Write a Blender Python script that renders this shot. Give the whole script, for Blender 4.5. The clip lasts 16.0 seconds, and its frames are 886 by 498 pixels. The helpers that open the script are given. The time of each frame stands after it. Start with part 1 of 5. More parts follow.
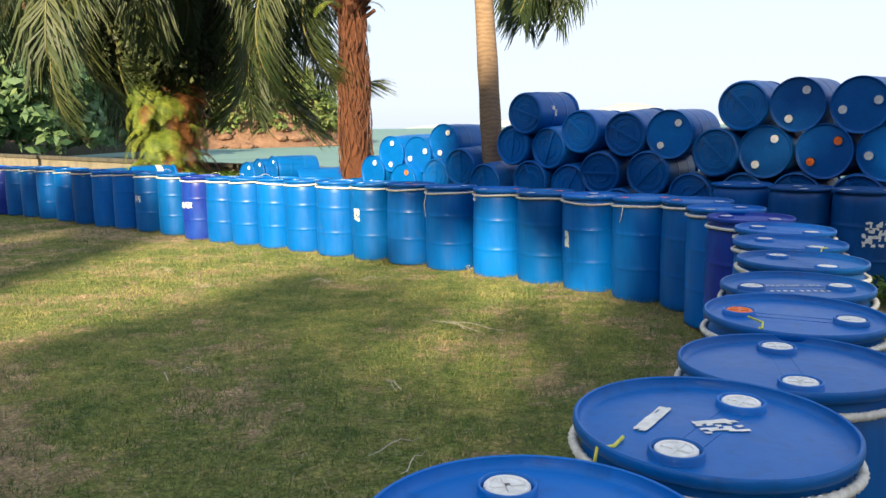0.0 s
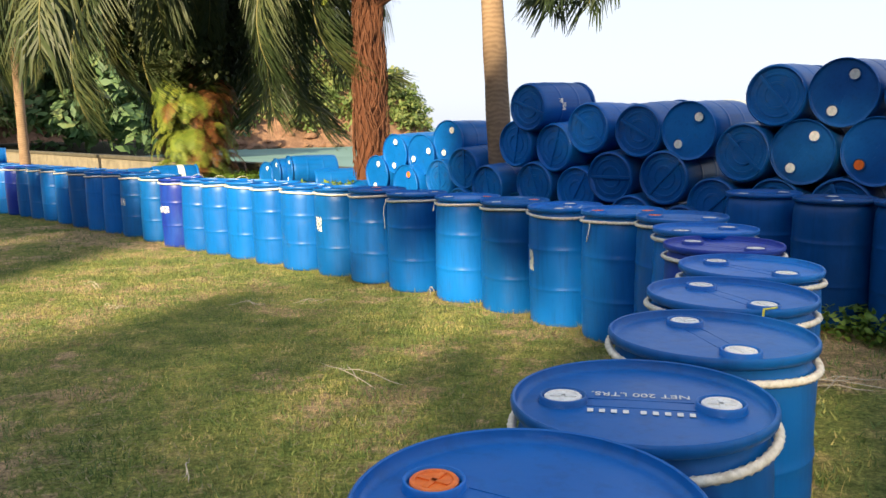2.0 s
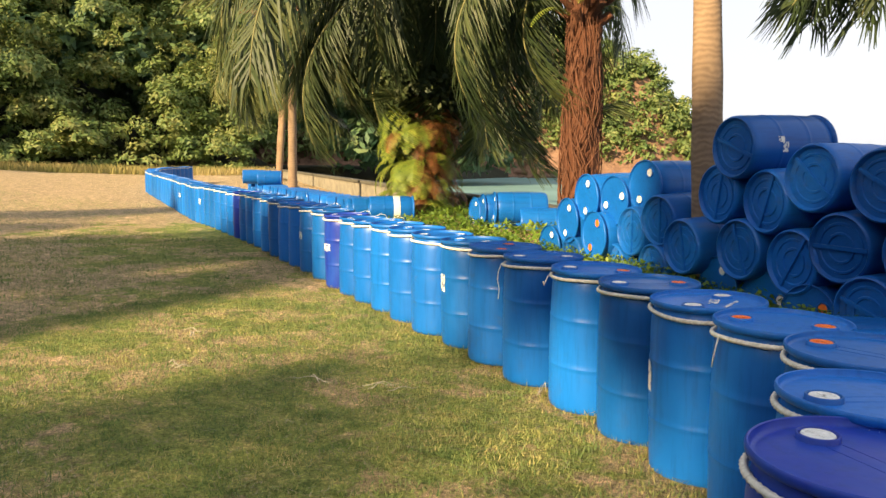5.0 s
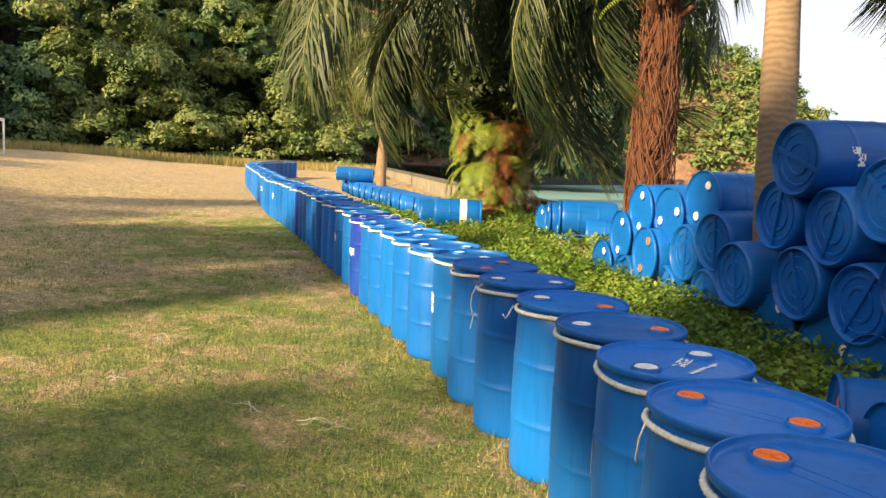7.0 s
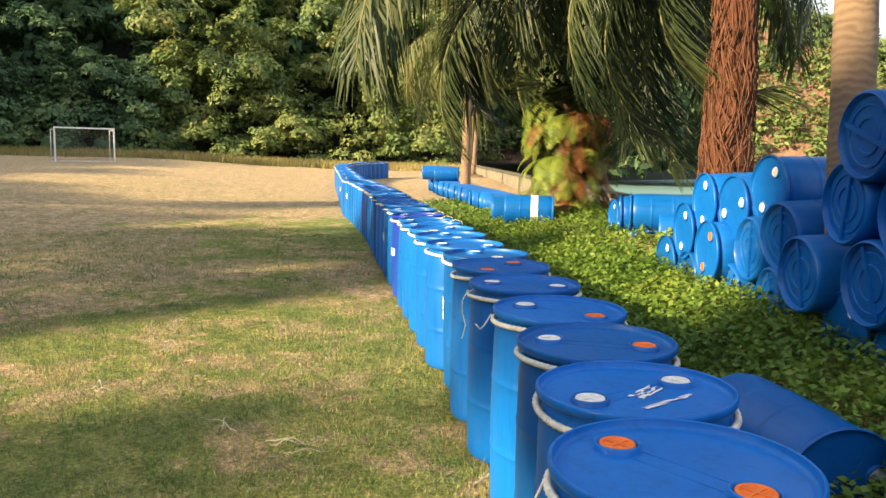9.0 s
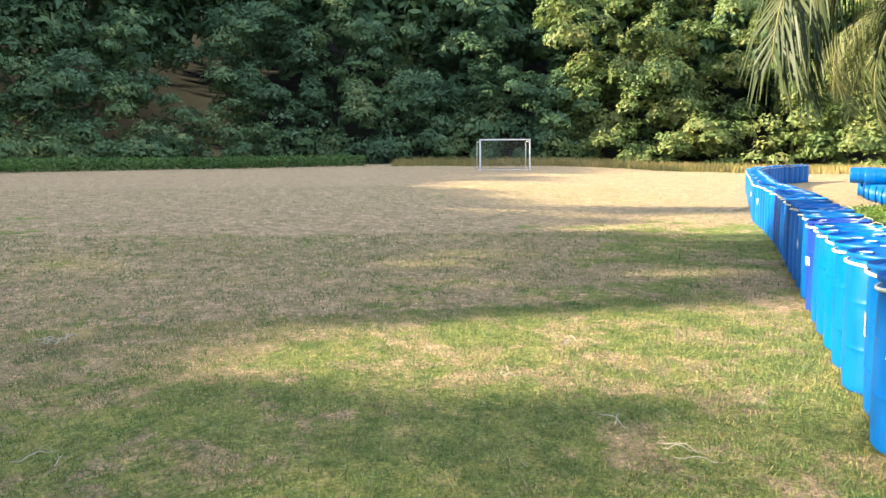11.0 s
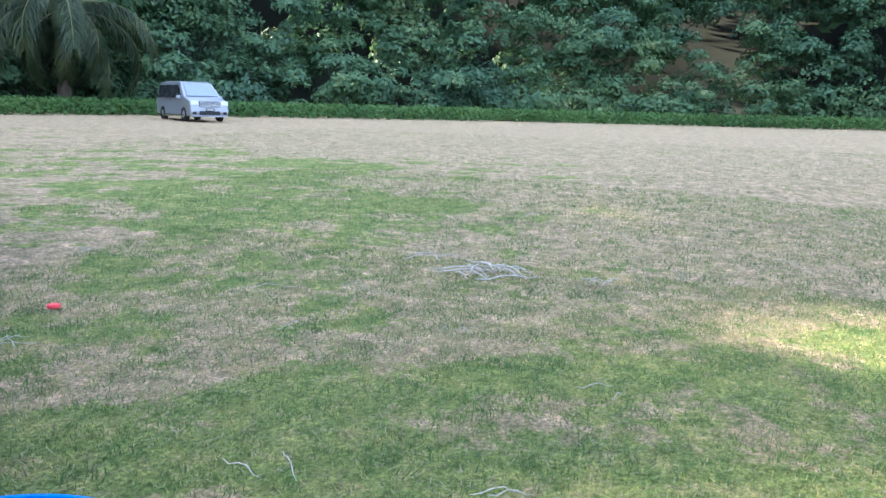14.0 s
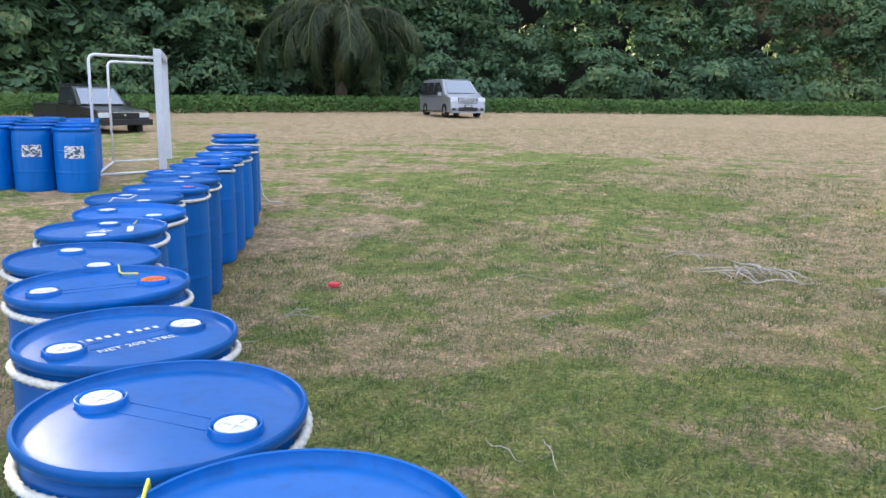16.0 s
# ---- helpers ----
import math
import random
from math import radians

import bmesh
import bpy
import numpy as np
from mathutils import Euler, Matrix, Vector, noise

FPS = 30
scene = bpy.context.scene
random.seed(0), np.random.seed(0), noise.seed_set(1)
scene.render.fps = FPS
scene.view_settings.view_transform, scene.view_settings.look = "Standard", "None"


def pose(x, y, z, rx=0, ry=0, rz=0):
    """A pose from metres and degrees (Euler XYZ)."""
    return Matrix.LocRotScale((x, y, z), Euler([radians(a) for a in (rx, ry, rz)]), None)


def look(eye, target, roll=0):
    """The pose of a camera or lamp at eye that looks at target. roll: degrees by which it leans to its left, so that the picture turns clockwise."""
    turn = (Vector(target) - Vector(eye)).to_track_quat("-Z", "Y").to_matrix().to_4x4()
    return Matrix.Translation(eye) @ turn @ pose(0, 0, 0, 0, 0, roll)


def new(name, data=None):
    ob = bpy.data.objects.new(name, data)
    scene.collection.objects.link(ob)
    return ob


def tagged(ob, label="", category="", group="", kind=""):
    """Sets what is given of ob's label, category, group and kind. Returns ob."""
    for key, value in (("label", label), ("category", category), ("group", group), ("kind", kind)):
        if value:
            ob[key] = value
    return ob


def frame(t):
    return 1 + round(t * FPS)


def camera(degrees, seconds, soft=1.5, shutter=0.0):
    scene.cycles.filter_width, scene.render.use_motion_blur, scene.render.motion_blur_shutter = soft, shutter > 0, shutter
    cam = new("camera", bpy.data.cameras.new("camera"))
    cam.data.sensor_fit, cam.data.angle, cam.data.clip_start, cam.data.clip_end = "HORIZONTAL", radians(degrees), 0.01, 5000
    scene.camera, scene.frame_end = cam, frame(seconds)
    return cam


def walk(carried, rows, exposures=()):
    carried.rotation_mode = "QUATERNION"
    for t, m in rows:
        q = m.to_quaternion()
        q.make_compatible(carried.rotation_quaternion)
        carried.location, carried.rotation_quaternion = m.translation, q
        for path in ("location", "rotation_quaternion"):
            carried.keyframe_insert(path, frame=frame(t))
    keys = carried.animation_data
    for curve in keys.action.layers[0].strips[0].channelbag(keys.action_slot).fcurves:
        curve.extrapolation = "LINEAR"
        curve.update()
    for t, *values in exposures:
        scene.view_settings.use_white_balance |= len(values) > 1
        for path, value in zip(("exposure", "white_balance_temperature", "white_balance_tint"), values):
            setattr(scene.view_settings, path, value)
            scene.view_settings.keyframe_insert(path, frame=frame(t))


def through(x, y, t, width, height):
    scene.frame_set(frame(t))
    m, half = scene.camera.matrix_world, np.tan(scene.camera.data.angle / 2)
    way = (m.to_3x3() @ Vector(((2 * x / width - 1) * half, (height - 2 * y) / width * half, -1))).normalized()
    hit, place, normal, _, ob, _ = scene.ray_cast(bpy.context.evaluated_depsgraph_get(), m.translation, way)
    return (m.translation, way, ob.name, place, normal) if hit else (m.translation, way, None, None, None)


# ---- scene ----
cam = camera(58.7, 16.0)
PATH = [
    (0, (0.065, -1.489, 1.578), (-0.065, 0.484, 1.273), -0.8),
    (0.5, (0.330, -1.034, 1.560), (0.221, 0.931, 1.206), 0.3),
    (1, (0.689, -0.722, 1.548), (0.571, 1.244, 1.197), 0.5),
    (1.5, (0.941, -0.379, 1.524), (0.683, 1.578, 1.210), -0.1),
    (2, (1.174, 0.004, 1.535), (0.819, 1.948, 1.230), -1),
    (2.5, (1.443, 0.355, 1.565), (1.021, 2.287, 1.263), -0.4),
    (3, (1.608, 0.786, 1.535), (1.108, 2.699, 1.233), -0.6),
    (3.5, (1.704, 1.106, 1.610), (1.006, 2.964, 1.371), -0.1),
    (4, (1.870, 1.399, 1.633), (0.997, 3.189, 1.442), 1.4),
    (4.5, (1.925, 1.691, 1.622), (0.948, 3.425, 1.416), 0.7),
    (5, (1.902, 2.034, 1.633), (0.885, 3.741, 1.404), 0.5),
    (5.2, (1.906, 2.179, 1.625), (0.878, 3.877, 1.386), 0.3),
    (7.3, (2.233, 3.542, 1.642), (0.941, 5.054, 1.432), 2.9),
    (7.5, (2.254, 3.664, 1.637), (0.948, 5.165, 1.446), 3),
    (8, (2.226, 3.984, 1.621), (0.937, 5.499, 1.408), 2.3),
    (8.2, (2.220, 4.114, 1.603), (0.944, 5.638, 1.381), 1.9),
    (10.3, (2.422, 4.273, 1.594), (0.607, 5.080, 1.359), -0.6),
    (10.5, (2.412, 4.258, 1.590), (0.569, 5.004, 1.358), -0.6),
    (11, (2.342, 4.240, 1.576), (0.417, 4.733, 1.345), -0.5),
    (11.5, (2.363, 4.187, 1.584), (0.402, 4.496, 1.341), 0.1),
    (12, (2.346, 4.139, 1.583), (0.367, 4.196, 1.302), 0.8),
    (12.5, (2.336, 4.099, 1.579), (0.367, 3.938, 1.274), 0.9),
    (13, (2.383, 4.098, 1.598), (0.443, 3.734, 1.276), 0.9),
    (13.5, (2.468, 3.927, 1.620), (0.570, 3.398, 1.279), 1.4),
    (14, (2.344, 3.880, 1.596), (0.508, 3.169, 1.246), 1.6),
    (14.5, (2.357, 3.858, 1.588), (0.604, 2.966, 1.224), 1.6),
    (15, (2.376, 3.826, 1.585), (0.707, 2.787, 1.219), 1.5),
    (15.5, (2.388, 3.798, 1.578), (0.812, 2.619, 1.218), 1.1),
    (16, (2.385, 3.784, 1.574), (0.862, 2.542, 1.200), 0.8),
]
walk(cam, [(t, look(eye, target, roll)) for t, eye, target, roll in PATH],
     [(0, 1.88, 6050, 14), (5, 1.9, 6900, 16), (8, 2.0, 6650, 15), (10.5, 2.42, 6000, 14), (12, 2.95, 5150, 14), (14, 3.25, 4900, 14), (16, 2.86, 5800, 17)])

# ---- light ----
SUN_DIR = Vector((-0.2, -0.98, 0.40)).normalized()
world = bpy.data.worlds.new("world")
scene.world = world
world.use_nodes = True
wn = world.node_tree.nodes
sky = wn.new("ShaderNodeTexSky")
sky.sky_type = "NISHITA"
sky.sun_disc = False
sky.sun_elevation = math.asin(SUN_DIR.z)
sky.sun_rotation = math.atan2(SUN_DIR.x, SUN_DIR.y)
sky.dust_density = 1.5
sky.air_density = 1.0
sky.ozone_density = 1.5
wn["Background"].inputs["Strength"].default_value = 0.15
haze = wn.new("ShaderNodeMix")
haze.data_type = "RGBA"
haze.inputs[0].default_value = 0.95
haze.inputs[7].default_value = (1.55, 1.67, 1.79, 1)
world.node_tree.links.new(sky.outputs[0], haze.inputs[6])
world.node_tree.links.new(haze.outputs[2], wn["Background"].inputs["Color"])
sun = new("sun", bpy.data.lights.new("sun", "SUN"))
sun.data.energy = 3.4
sun.data.angle = radians(0.6)
sun.data.color = (1.0, 0.80, 0.46)
sun.matrix_world = look((0, 0, 60), Vector((0, 0, 60)) - SUN_DIR)


# ---- materials ----
def nodes_of(name, rough=0.6, metal=0.0, spec=0.5):
    m = bpy.data.materials.new(name)
    m.use_nodes = True
    b = m.node_tree.nodes["Principled BSDF"]
    b.inputs["Roughness"].default_value = rough
    b.inputs["Metallic"].default_value = metal
    b.inputs["Specular IOR Level"].default_value = spec
    return m, m.node_tree, b


def add(nt, kind, **values):
    n = nt.nodes.new(kind)
    for k, v in values.items():
        n.inputs[k.replace("_", " ")].default_value = v
    return n


def ramp(nt, fac, stops):
    r = nt.nodes.new("ShaderNodeValToRGB")
    e = r.color_ramp.elements
    while len(e) < len(stops):
        e.new(0.5)
    for i, (p, c) in enumerate(stops):
        e[i].position, e[i].color = p, (*c, 1)
    nt.links.new(fac, r.inputs[0])
    return r.outputs[0]


def noise_of(nt, scale, detail=4.0, rough=0.6, coords="Object", stretch=None):
    if coords == "World":
        src = nt.nodes.new("ShaderNodeNewGeometry").outputs["Position"]
    else:
        src = nt.nodes.new("ShaderNodeTexCoord").outputs[coords]
    if stretch:
        mp = nt.nodes.new("ShaderNodeMapping")
        mp.inputs["Scale"].default_value = stretch
        nt.links.new(src, mp.inputs[0])
        src = mp.outputs[0]
    n = add(nt, "ShaderNodeTexNoise", Scale=scale, Detail=detail, Roughness=rough)
    nt.links.new(src, n.inputs["Vector"])
    return n.outputs["Fac"]


def mixc(nt, fac, a, b, mode="MIX"):
    m = nt.nodes.new("ShaderNodeMix")
    m.data_type, m.blend_type = "RGBA", mode
    for sock, v in ((m.inputs[0], fac), (m.inputs[6], a), (m.inputs[7], b)):
        if isinstance(v, (int, float)):
            sock.default_value = v
        elif isinstance(v, tuple):
            sock.default_value = (*v, 1)
        else:
            nt.links.new(v, sock)
    return m.outputs[2]


def bumped(nt, b, height, strength=0.3, distance=0.01):
    n = add(nt, "ShaderNodeBump", Strength=strength, Distance=distance)
    nt.links.new(height, n.inputs["Height"])
    nt.links.new(n.outputs[0], b.inputs["Normal"])


def surface(name, c1, c2, scale=8.0, rough=0.7, bump=0.2, dist=0.01, metal=0.0, spec=0.4, coords="Object", stretch=None, fine=60.0):
    m, nt, b = nodes_of(name, rough, metal, spec)
    big = noise_of(nt, scale, 5, 0.6, coords, stretch)
    small = noise_of(nt, fine, 3, 0.6, coords, stretch)
    col = ramp(nt, big, [(0.3, c1), (0.7, c2)])
    col = mixc(nt, 0.35, col, ramp(nt, small, [(0.3, tuple(v * 0.7 for v in c1)), (0.75, tuple(min(1, v * 1.25) for v in c2))]))
    nt.links.new(col, b.inputs["Base Color"])
    bumped(nt, b, small, bump, dist)
    return m


def drum_plastic(name, dark, light, spread=0.3):
    """Moulded polyethylene: each drum its own tint, faded and scuffed in patches, dust on flat faces."""
    m, nt, b = nodes_of(name, 0.4, 0.0, 0.3)
    info = nt.nodes.new("ShaderNodeObjectInfo")
    col = ramp(nt, info.outputs["Random"], [(0.0, dark), (1.0, light)])
    fade = noise_of(nt, 4.0, 5, 0.65, "Object", (1, 1, 0.6))
    col = mixc(nt, ramp(nt, fade, [(0.45, (0, 0, 0)), (0.8, (0.3, 0.3, 0.3))]), col, (0.008, 0.17, 0.58))
    streak = noise_of(nt, 22.0, 4, 0.7, "Object", (1, 1, 0.08))
    col = mixc(nt, ramp(nt, streak, [(0.5, (0, 0, 0)), (0.8, (0.4, 0.4, 0.4))]), col, (0.003, 0.022, 0.075))
    dirt = noise_of(nt, 60.0, 6, 0.75, "Object")
    col = mixc(nt, ramp(nt, dirt, [(0.62, (0, 0, 0)), (0.85, (0.2, 0.2, 0.2))]), col, (0.06, 0.18, 0.40))
    mud = noise_of(nt, 7.0, 6, 0.7, "Object")
    col = mixc(nt, ramp(nt, mud, [(0.56, (0, 0, 0)), (0.78, (0.5 * spread, 0.5 * spread, 0.5 * spread))]), col, (0.085, 0.085, 0.065))
    nt.links.new(col, b.inputs["Base Color"])
    nt.links.new(ramp(nt, fade, [(0.3, (0.3, 0.3, 0.3)), (0.75, (0.5, 0.5, 0.5))]), b.inputs["Roughness"])
    bumped(nt, b, noise_of(nt, 9.0, 3, 0.5), 0.25, 0.008)
    return m


M_BLUE = drum_plastic("blue_plastic", (0.00128, 0.0896, 0.3328), (0.00256, 0.1472, 0.5504))
M_BRIGHT = drum_plastic("bright_blue_plastic", (0.002, 0.10, 0.39), (0.002, 0.128, 0.49))
M_VIOLET = drum_plastic("violet_blue_plastic", (0.01024, 0.03328, 0.2944), (0.0128, 0.04096, 0.3712))
M_NAVY = drum_plastic("navy_plastic", (0.00192, 0.05376, 0.2048), (0.00256, 0.08704, 0.3456))
M_BASE = drum_plastic("dusty_blue_plastic", (0.00256, 0.07168, 0.2688), (0.00384, 0.1178, 0.448), 1.0)
M_CAP = surface("white_cap_plastic", (0.62, 0.62, 0.60), (0.8, 0.8, 0.78), 20, 0.45, 0.1, 0.002)
M_ORANGE = surface("orange_cap_plastic", (0.72, 0.13, 0.02), (0.85, 0.2, 0.03), 20, 0.45, 0.1, 0.002)
M_ROPE = surface("white_rope", (0.55, 0.52, 0.44), (0.78, 0.76, 0.70), 30, 0.9, 0.4, 0.003)
M_YELLOW = surface("yellow_string", (0.62, 0.60, 0.06), (0.75, 0.72, 0.12), 40, 0.8)
M_LABEL = surface("torn_paper_label", (0.62, 0.62, 0.58), (0.8, 0.8, 0.77), 18, 0.8)
M_PRINT = surface("label_print", (0.03, 0.05, 0.10), (0.08, 0.12, 0.22), 30, 0.8)
M_PAINT = surface("white_goal_paint", (0.68, 0.69, 0.70), (0.8, 0.8, 0.8), 5, 0.45, 0.1)
M_GREYPAINT = surface("grey_goal_board", (0.50, 0.52, 0.56), (0.62, 0.64, 0.68), 4, 0.6, 0.15)
M_NET = surface("goal_net_cord", (0.1, 0.1, 0.1), (0.2, 0.2, 0.2), 9, 0.9)
M_CONCRETE = surface("weathered_concrete", (0.13, 0.12, 0.095), (0.30, 0.27, 0.21), 2.2, 0.9, 0.5, 0.02, coords="World")
M_COPING = surface("dark_mossy_coping", (0.05, 0.05, 0.04), (0.13, 0.12, 0.095), 2.5, 0.9, 0.5, 0.02, coords="World")
M_FIBRE = surface("fibrous_palm_bark", (0.045, 0.018, 0.010), (0.19, 0.07, 0.035), 7, 0.95, 0.9, 0.05, stretch=(1, 1, 0.25))
M_ROOT = surface("hanging_palm_root", (0.06, 0.026, 0.016), (0.21, 0.09, 0.052), 9, 0.95, 0.4)
M_ROCK = surface("red_brown_shore_rock", (0.11, 0.06, 0.04), (0.29, 0.17, 0.11), 0.5, 0.95, 0.8, 0.2, coords="World", fine=3.0)
M_STICK = surface("dry_grey_stick", (0.34, 0.29, 0.23), (0.62, 0.56, 0.48), 20, 0.9)
M_WOOD = surface("dark_limb_bark", (0.06, 0.045, 0.03), (0.17, 0.13, 0.09), 4, 0.95, 0.5, coords="World")
M_RED = surface("red_plastic", (0.6, 0.03, 0.04), (0.7, 0.05, 0.06), 10, 0.5)


def smooth_bark():
    m, nt, b = nodes_of("ringed_palm_bark", 0.9)
    tc = nt.nodes.new("ShaderNodeTexCoord")
    w = add(nt, "ShaderNodeTexWave", Scale=5.0, Distortion=9.0, Detail=4.0)
    w.bands_direction = "Z"
    nt.links.new(tc.outputs["Object"], w.inputs["Vector"])
    big = noise_of(nt, 3.5, 5)
    col = mixc(nt, 0.5, ramp(nt, w.outputs["Fac"], [(0.0, (0.14, 0.085, 0.05)), (1.0, (0.27, 0.18, 0.11))]),
               ramp(nt, big, [(0.3, (0.15, 0.10, 0.065)), (0.7, (0.34, 0.24, 0.155))]))
    nt.links.new(col, b.inputs["Base Color"])
    bumped(nt, b, w.outputs["Fac"], 0.3, 0.008)
    return m


M_RINGED = smooth_bark()


def leaf_mat(name, stops, scale=0.25, rough=0.55, coords="World", through=0.25):
    """Leaves: tint by leaf and by crown, some light passes through."""
    m, nt, b = nodes_of(name, rough, 0.0, 0.35)
    geo = nt.nodes.new("ShaderNodeNewGeometry")
    big = noise_of(nt, scale, 3, 0.6, coords)
    mixf = nt.nodes.new("ShaderNodeMath")
    mixf.operation = "MULTIPLY_ADD"
    mixf.inputs[1].default_value = 0.45
    nt.links.new(geo.outputs["Random Per Island"], mixf.inputs[0])
    sub = nt.nodes.new("ShaderNodeMath")
    sub.operation = "MULTIPLY_ADD"
    sub.inputs[1].default_value = 1.6
    sub.inputs[2].default_value = -0.52
    nt.links.new(big, sub.inputs[0])
    nt.links.new(sub.outputs[0], mixf.inputs[2])
    col = ramp(nt, mixf.outputs[0], stops)
    nt.links.new(col, b.inputs["Base Color"])
    tr = nt.nodes.new("ShaderNodeBsdfTranslucent")
    nt.links.new(col, tr.inputs["Color"])
    mx = nt.nodes.new("ShaderNodeMixShader")
    mx.inputs[0].default_value = through
    nt.links.new(b.outputs[0], mx.inputs[1])
    nt.links.new(tr.outputs[0], mx.inputs[2])
    nt.links.new(mx.outputs[0], nt.nodes["Material Output"].inputs["Surface"])
    return m


M_FOREST = leaf_mat("forest_leaves", [(0.0, (0.045, 0.085, 0.05)), (0.4, (0.09, 0.17, 0.085)), (0.75, (0.16, 0.25, 0.10)), (1.0, (0.30, 0.32, 0.13))], 0.16, through=0.35)
# lighter, yellower copy of the forest leaves: low sun is put into the tint
M_LIGHTLEAF = leaf_mat("sun_tinted_tree_leaves", [(0.0, (0.0575, 0.115, 0.0345)), (0.5, (0.161, 0.23, 0.069)), (1.0, (0.368, 0.3565, 0.1265))], 0.3, through=0.35)
M_PALM = leaf_mat("dark_palm_leaflets", [(0.0, (0.016, 0.030, 0.012)), (0.5, (0.040, 0.064, 0.024)), (1.0, (0.125, 0.14, 0.05))], 0.6, 0.5)
M_COCO = leaf_mat("yellow_green_coconut_leaflets", [(0.0, (0.05, 0.075, 0.022)), (0.5, (0.13, 0.15, 0.045)), (1.0, (0.28, 0.25, 0.09))], 0.6, 0.45)
M_RACHIS = surface("yellow_green_frond_stem", (0.10, 0.11, 0.035), (0.21, 0.19, 0.07), 5, 0.6)
M_FERN = leaf_mat("bright_fern", [(0.0, (0.08, 0.14, 0.025)), (0.5, (0.20, 0.27, 0.04)), (1.0, (0.40, 0.42, 0.07))], 1.5)
M_DEADFERN = leaf_mat("dead_brown_fern", [(0.0, (0.07, 0.03, 0.015)), (0.5, (0.20, 0.08, 0.03)), (1.0, (0.42, 0.2, 0.06))], 1.5)
M_WEED = leaf_mat("low_weed_leaves", [(0.0, (0.05, 0.11, 0.015)), (0.5, (0.11, 0.20, 0.025)), (1.0, (0.24, 0.31, 0.05))], 0.9)
M_BLADE = leaf_mat("grass_blades", [(0.0, (0.12, 0.195, 0.055)), (0.42, (0.25, 0.305, 0.085)), (0.72, (0.46, 0.40, 0.15)), (1.0, (0.72, 0.56, 0.30))], 1.6, 0.7)
M_REED = leaf_mat("tall_dry_grass", [(0.0, (0.12, 0.15, 0.04)), (0.5, (0.3, 0.26, 0.09)), (1.0, (0.5, 0.38, 0.17))], 0.15, 0.7)
M_BANK = leaf_mat("green_bank_weeds", [(0.0, (0.035, 0.085, 0.018)), (0.5, (0.075, 0.15, 0.03)), (1.0, (0.15, 0.22, 0.06))], 0.4, 0.7)


def ground_mat():
    """Mown sward: green and straw in patches at several scales, bare scuffed spots, fine speckle."""
    m, nt, b = nodes_of("dry_mown_grass", 0.95, 0.0, 0.1)
    big = noise_of(nt, 0.10, 4, 0.55, "World")
    mid = noise_of(nt, 0.9, 6, 0.72, "World")
    patch = noise_of(nt, 3.4, 6, 0.75, "World")
    small = noise_of(nt, 34.0, 6, 0.8, "World")
    grass = ramp(nt, patch, [(0.34, (0.14, 0.215, 0.062)), (0.54, (0.28, 0.31, 0.10)), (0.72, (0.57, 0.45, 0.22))])
    dry = ramp(nt, patch, [(0.32, (0.2596, 0.236, 0.118)), (0.5, (0.4602, 0.3481, 0.2183)), (0.68, (0.6844, 0.4956, 0.3422))])
    blend = nt.nodes.new("ShaderNodeMath")
    blend.operation = "ADD"
    nt.links.new(big, blend.inputs[0])
    nt.links.new(mid, blend.inputs[1])
    # the far side of the field lies drier
    geo = nt.nodes.new("ShaderNodeNewGeometry")
    sep = nt.nodes.new("ShaderNodeSeparateXYZ")
    nt.links.new(geo.outputs["Position"], sep.inputs[0])
    worn = nt.nodes.new("ShaderNodeMapRange")
    worn.inputs["From Min"].default_value = -9.0
    worn.inputs["From Max"].default_value = -24.0
    worn.inputs["To Max"].default_value = 0.26
    nt.links.new(sep.outputs["X"], worn.inputs["Value"])
    total = nt.nodes.new("ShaderNodeMath")
    total.operation = "ADD"
    nt.links.new(blend.outputs[0], total.inputs[0])
    nt.links.new(worn.outputs[0], total.inputs[1])
    col = mixc(nt, ramp(nt, total.outputs[0], [(0.95, (0, 0, 0)), (1.75, (1, 1, 1))]), grass, dry)
    tuft = noise_of(nt, 9.0, 5, 0.8, "World")
    col = mixc(nt, 0.8, col, ramp(nt, tuft, [(0.32, (0.38, 0.45, 0.38)), (0.5, (1.0, 1.0, 1.0)), (0.68, (1.6, 1.5, 1.4))]), "MULTIPLY")
    bare = noise_of(nt, 1.7, 3, 0.6, "World")
    col = mixc(nt, ramp(nt, bare, [(0.66, (0, 0, 0)), (0.74, (0.7, 0.7, 0.7))]), col, (0.20, 0.135, 0.085))
    col = mixc(nt, 0.85, col, ramp(nt, small, [(0.3, (0.16, 0.18, 0.16)), (0.48, (0.9, 0.9, 0.86)), (0.68, (2.1, 1.95, 1.75))]), "MULTIPLY")
    nt.links.new(col, b.inputs["Base Color"])
    bumped(nt, b, small, 1.0, 0.06)
    return m


M_GROUND = ground_mat()
# near-black: the wood's deep shade is put into the slope's colour
M_HILL = surface("litter_painted_shade", (0.008, 0.012, 0.006), (0.028, 0.03, 0.016), 0.4, 0.95, 0.5, coords="World", fine=4.0)


def sea_mat():
    m, nt, b = nodes_of("green_sea_water", 0.65, 0.0, 0.08)
    big = noise_of(nt, 0.03, 4, 0.6, "World", (1, 2, 1))
    col = ramp(nt, big, [(0.35, (0.135, 0.235, 0.225)), (0.65, (0.18, 0.295, 0.285))])
    nt.links.new(col, b.inputs["Base Color"])
    bumped(nt, b, noise_of(nt, 1.6, 4, 0.6, "World", (1, 1.6, 1)), 0.6, 0.12)
    return m


M_SEA = sea_mat()

# ---- geometry helpers ----
rng = np.random.default_rng(7)


